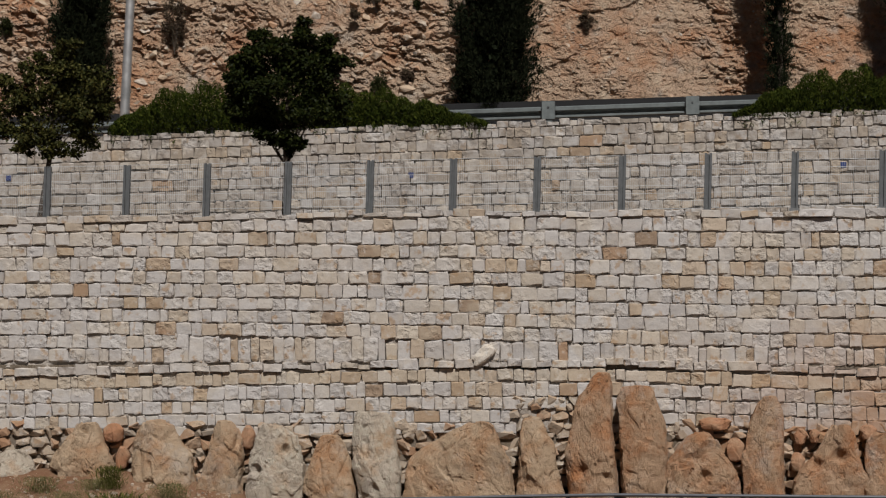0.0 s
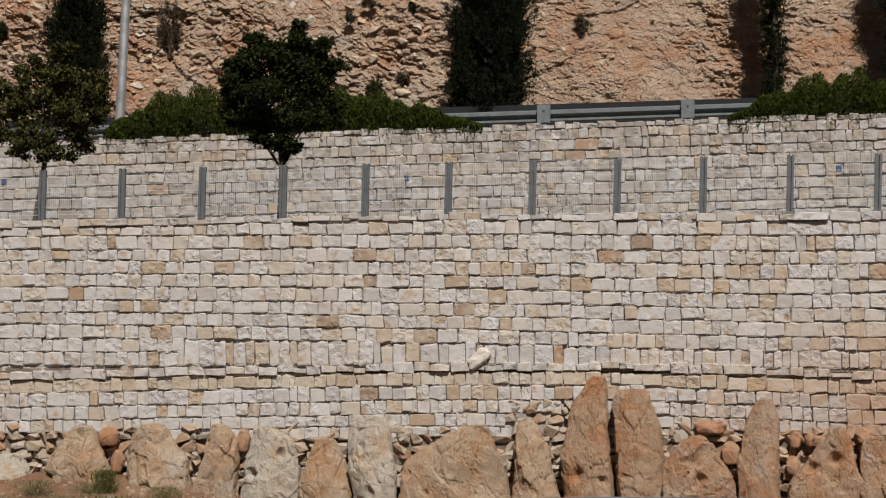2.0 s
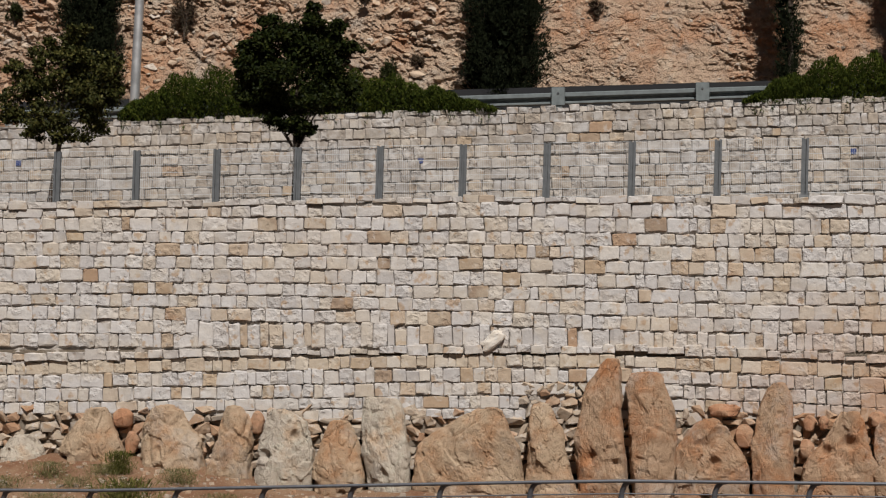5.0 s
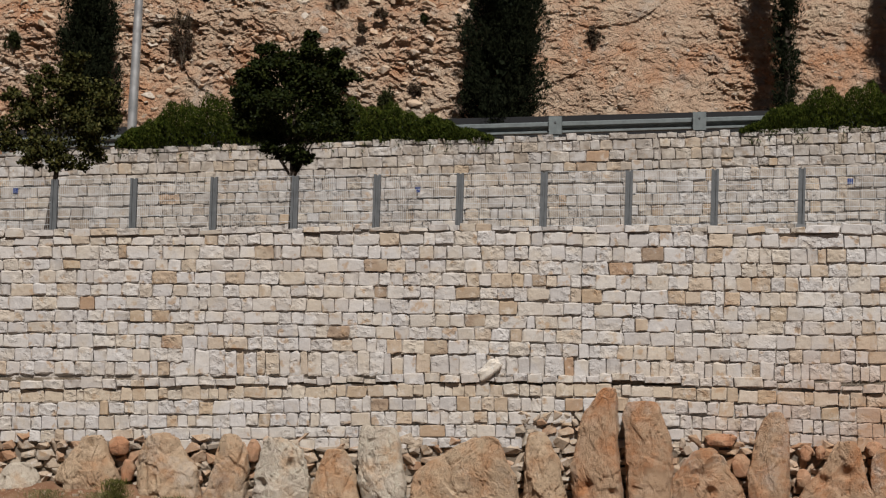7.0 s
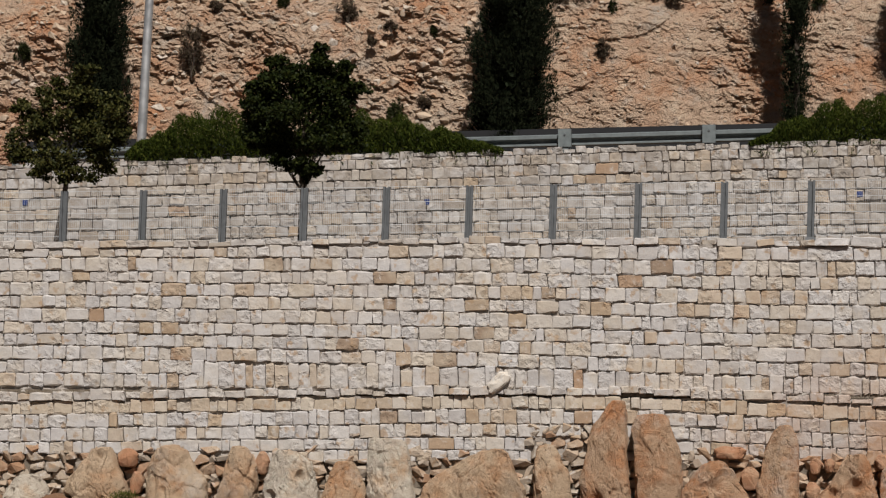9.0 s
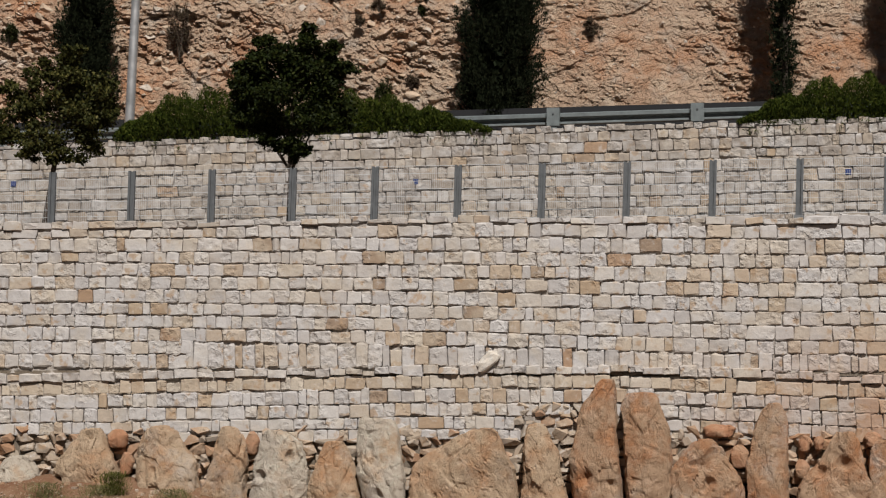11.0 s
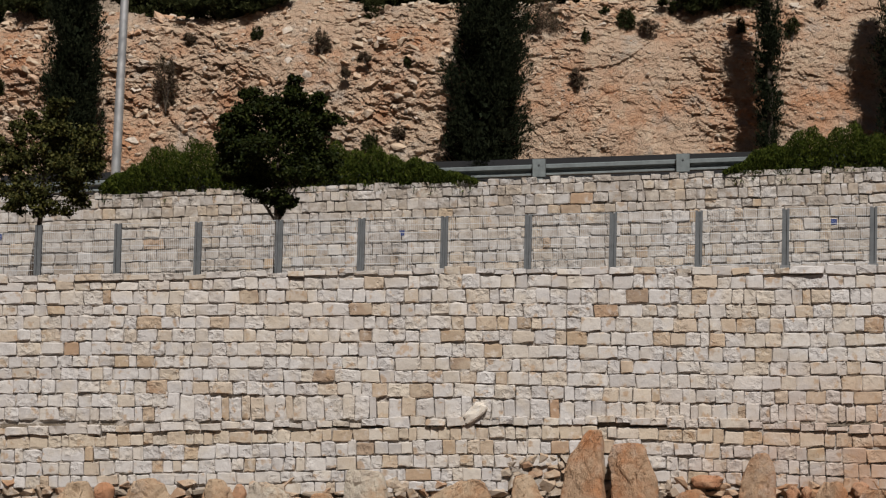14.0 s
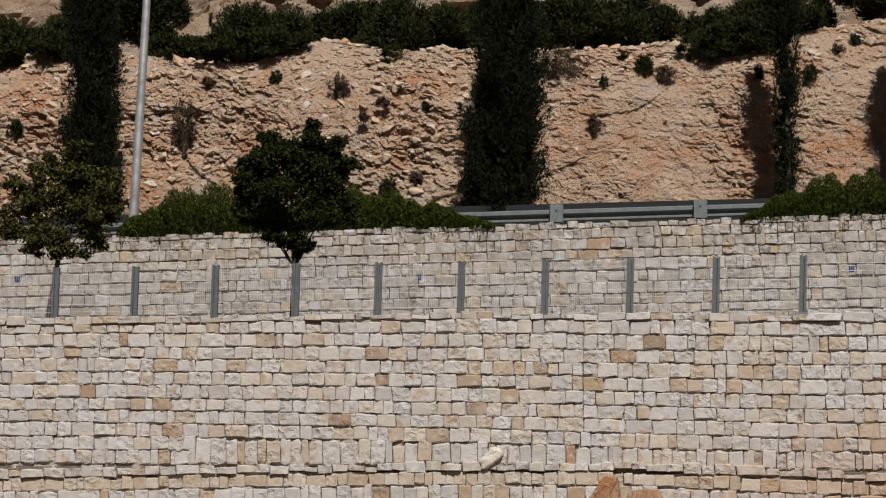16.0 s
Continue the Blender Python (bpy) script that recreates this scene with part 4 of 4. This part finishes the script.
def scree(count, seed):
    """Broken stones lying on the ledges of the rock cut."""
    rng = np.random.default_rng(seed)
    shapes = []
    for _ in range(count):
        u, q = rng.uniform(-19.5, 15.5), 1.22 * rng.uniform() ** 0.6
        p = Vector(cliff_point(u, q))
        s = 0.05 + 0.26 * rng.uniform() ** 4 * (0.25 if u > -1.5 and q < 0.85 else 0.85)
        me = RUBBLE_MESHES[int(rng.integers(16))]
        m = Matrix.Translation(p) @ pose(0, 0, 0, *rng.uniform(-40, 40, 3)) @ Matrix.Diagonal((s * rng.uniform(1.0, 2.2), s * 1.1, s * rng.uniform(0.6, 1.1), 1))
        shapes.append(([tuple(m @ w.co) for w in me.vertices], [tuple(f.vertices) for f in me.polygons]))
    return joined(*shapes)


thing("scree", 0, 0, 0, "loose broken tan stones lying on the rock cut", "scree", kind="stuff", data=mesh_of("scree", *scree(6000, 41), CLIFF_STONE))
SHRUBS = [(-11.64, 14.53, 0.40, 0.9, 1), (-11.12, 16.11, 0.26, 0.2, 1), (-8.86, 16.25, 0.22, 0.26, 0), (-6.63, 15.87, 0.36, 0.42, 1), (-5.14, 17.04, 0.41, 0.40, 0),
          (-5.69, 14.72, 0.2, 0.2, 1), (-5.09, 15.22, 0.26, 0.2, 1), (-3.66, 15.01, 0.18, 0.18, 0), (-3.9, 12.6, 0.25, 0.25, 1), (-17.4, 14.52, 0.29, 0.36, 0),
          (-14.9, 15.77, 0.29, 0.33, 0), (0.79, 16.38, 0.92, 0.83, 1), (2.01, 15.73, 0.16, 0.33, 0), (2.52, 16.74, 0.18, 0.15, 0), (3.27, 16.3, 0.36, 0.36, 0),
          (3.95, 16.14, 0.34, 0.24, 1), (1.81, 14.33, 0.3, 0.27, 1), (4.72, 16.77, 0.2, 0.18, 0), (6.91, 15.89, 0.2, 0.44, 0), (8.52, 15.84, 0.26, 0.37, 0),
          (9.42, 16.83, 0.26, 0.22, 1), (9.97, 17.22, 0.22, 0.18, 0), (-4.79, 12.32, 0.29, 0.43, 0)]
for i, (u, z, rx, rz, dry) in enumerate(SHRUBS):
    bush("cliff_shrub", u, cliff_depth(z) - 0.15, z, rx, rz, DRY if dry else SCRUB,
         "dry brown scrub growing from the rock face" if dry else "small green scrub rooted in the rock face", "scrub on the rock cut", 60 + i, 2400, 0.10, 0.10)

TOPS = [(-18.54, 18.2, 1.2, 0.8), (-17.0, 18.5, 1.2, 1.1), (-12.67, 18.0, 1.2, 0.45), (-9.88, 17.8, 1.5, 1.3), (-7.51, 18.6, 1.6, 1.0), (-4.98, 18.5, 1.6, 1.0), (-3.04, 18.1, 0.9, 0.8),
        (-1.5, 18.6, 1.2, 0.9), (0.79, 18.5, 1.4, 0.9), (2.68, 18.5, 1.4, 0.9), (5.3, 17.75, 1.35, 1.05), (6.6, 17.9, 1.35, 1.15), (8.0, 18.3, 1.2, 1.0), (-14.6, 19.6, 1.3, 1.0), (10.8, 19.6, 1.4, 0.9)]
for i, (u, z, rx, rz) in enumerate(TOPS):
    bush("hill_bush", u, 22.3 + 0.7 * math.sin(i * 2.1), z - 0.25, rx * 1.3, rz * 1.35, SCRUB, "dense dark green bush on the terrace above the rock cut", "bushes above the rock cut", 120 + i, 5200, 0.17, 0.12)

for i, (u, v, z, rx, rz) in enumerate(((-10.3, 19.6, 17.45, 1.3, 0.60), (-9.0, 19.8, 17.6, 1.0, 0.5), (5.4, 19.5, 17.15, 1.1, 0.60), (6.7, 19.7, 17.4, 1.1, 0.55), (7.9, 20.2, 17.9, 1.0, 0.6), (-16.7, 19.8, 17.7, 0.9, 0.6), (-18.5, 19.8, 17.6, 0.8, 0.55))):
    bush("hill_bush", u, v, z, rx, rz, SCRUB, "dark green bush hanging over the edge of the rock cut", "bushes above the rock cut", 160 + i, 5200, 0.15, 0.12)

# pale rock step behind the bushes
verts = []
for j in range(41):
    for i in range(281):
        u, z = -26 + 42 * i / 280, 16.6 + 6.0 * j / 40
        p = Vector((u, 0, z))
        d, pts = noise.voronoi(Vector((u * 0.8, 0, z * 1.5)))
        verts.append((u, 29.5 + (z - 16.6) * 0.15 - 0.4 * fbm(p * 0.5, 4) - 0.35 * (noise.cell(pts[0] * 3.1) - 0.5), z))
faces = [(j * 281 + i, j * 281 + i + 1, (j + 1) * 281 + i + 1, (j + 1) * 281 + i) for j in range(40) for i in range(280)]
thing("hill_step", 0, 0, 0, "pale rock step behind the hilltop bushes", "cliff", kind="structure", data=mesh_of("hill_step", verts, faces, HILL_ROCK))
for z in (20.92, 21.35):
    thing("overhead_cable", 0, 21.0, 0, "thin dark cable strung along the hillside", "cable", "hillside cables",
          data=mesh_of("overhead_cable", *tube([(-30 + 2 * i, 0, z - 1.1 + 0.0006 * (i - 15) ** 2) for i in range(31)], [0.012] * 31, 5), GALV_DARK))


# ---- grass and weeds on the earth slope ----
def tuft(u, v, tall, wide, k, material, label, seed):
    rng = np.random.default_rng(seed)
    t = thing("weed_clump", u, v, ground_height(u, v) - 0.03, label, "weed", "weeds on the earth slope")
    c = np.stack([rng.normal(0, wide, k), rng.normal(0, wide * 0.7, k), rng.uniform(0.05, tall, k)], 1)
    n = np.stack([c[:, 0] * 1.5, c[:, 1] * 1.5, np.full(k, 1.6)], 1)
    part("foliage", mesh_of("foliage", *leaves(rng, c, n, tall * 0.24, 0.05), material), t)


for i, (u, v, tall, wide, green) in enumerate(((-9.0, -3.0, 0.35, 0.3, 0), (-7.4, -2.6, 0.35, 0.3, 0), (-11.2, -2.8, 0.4, 0.35, 0), (-5.6, -3.2, 0.3, 0.25, 0), (-8.1, -1.5, 0.3, 0.2, 0), (-3.6, -2.9, 0.3, 0.3, 0),(-7.75, -1.3, 0.55, 0.16, 1), (-6.9, -3.4, 0.85, 0.34, 1), (-9.3, -1.7, 0.4, 0.25, 0), (-10.3, -2.2, 0.35, 0.3, 0), (-6.2, -1.6, 0.4, 0.22, 0),
                                               (-8.5, -2.2, 0.3, 0.3, 0), (-5.0, -2.4, 0.3, 0.25, 0), (0.5, -2.8, 0.3, 0.2, 0), (3.2, -3.2, 0.35, 0.2, 1), (7.5, -3.0, 0.3, 0.25, 0))):
    tuft(u, v, tall, wide, 1300, WEED if green else GRASS, "green weed clump on the earth slope" if green else "dry straw-coloured grass clump on red earth", 300 + i)
rng = np.random.default_rng(77)
pv, pf = [], []
for _ in range(2600):
    u, v = rng.uniform(-12, 11), rng.uniform(-3.8, -0.9)
    s = 0.015 + 0.055 * rng.uniform() ** 3
    a, b = boxes((-s, -s, -s * 0.5, s, s, s * 0.8))
    k = len(pv)
    pv += [(u + x * rng.uniform(0.5, 1.2), v + y * rng.uniform(0.5, 1.2), ground_height(u, v) + z * rng.uniform(0.5, 1.2)) for x, y, z in a]
    pf += [tuple(k + i for i in f) for f in b]
thing("gravel", 0, 0, 0, "scattered pale stones on the red earth slope", "gravel", kind="stuff", data=mesh_of("gravel", pv, pf, RUBBLE_JOINED))
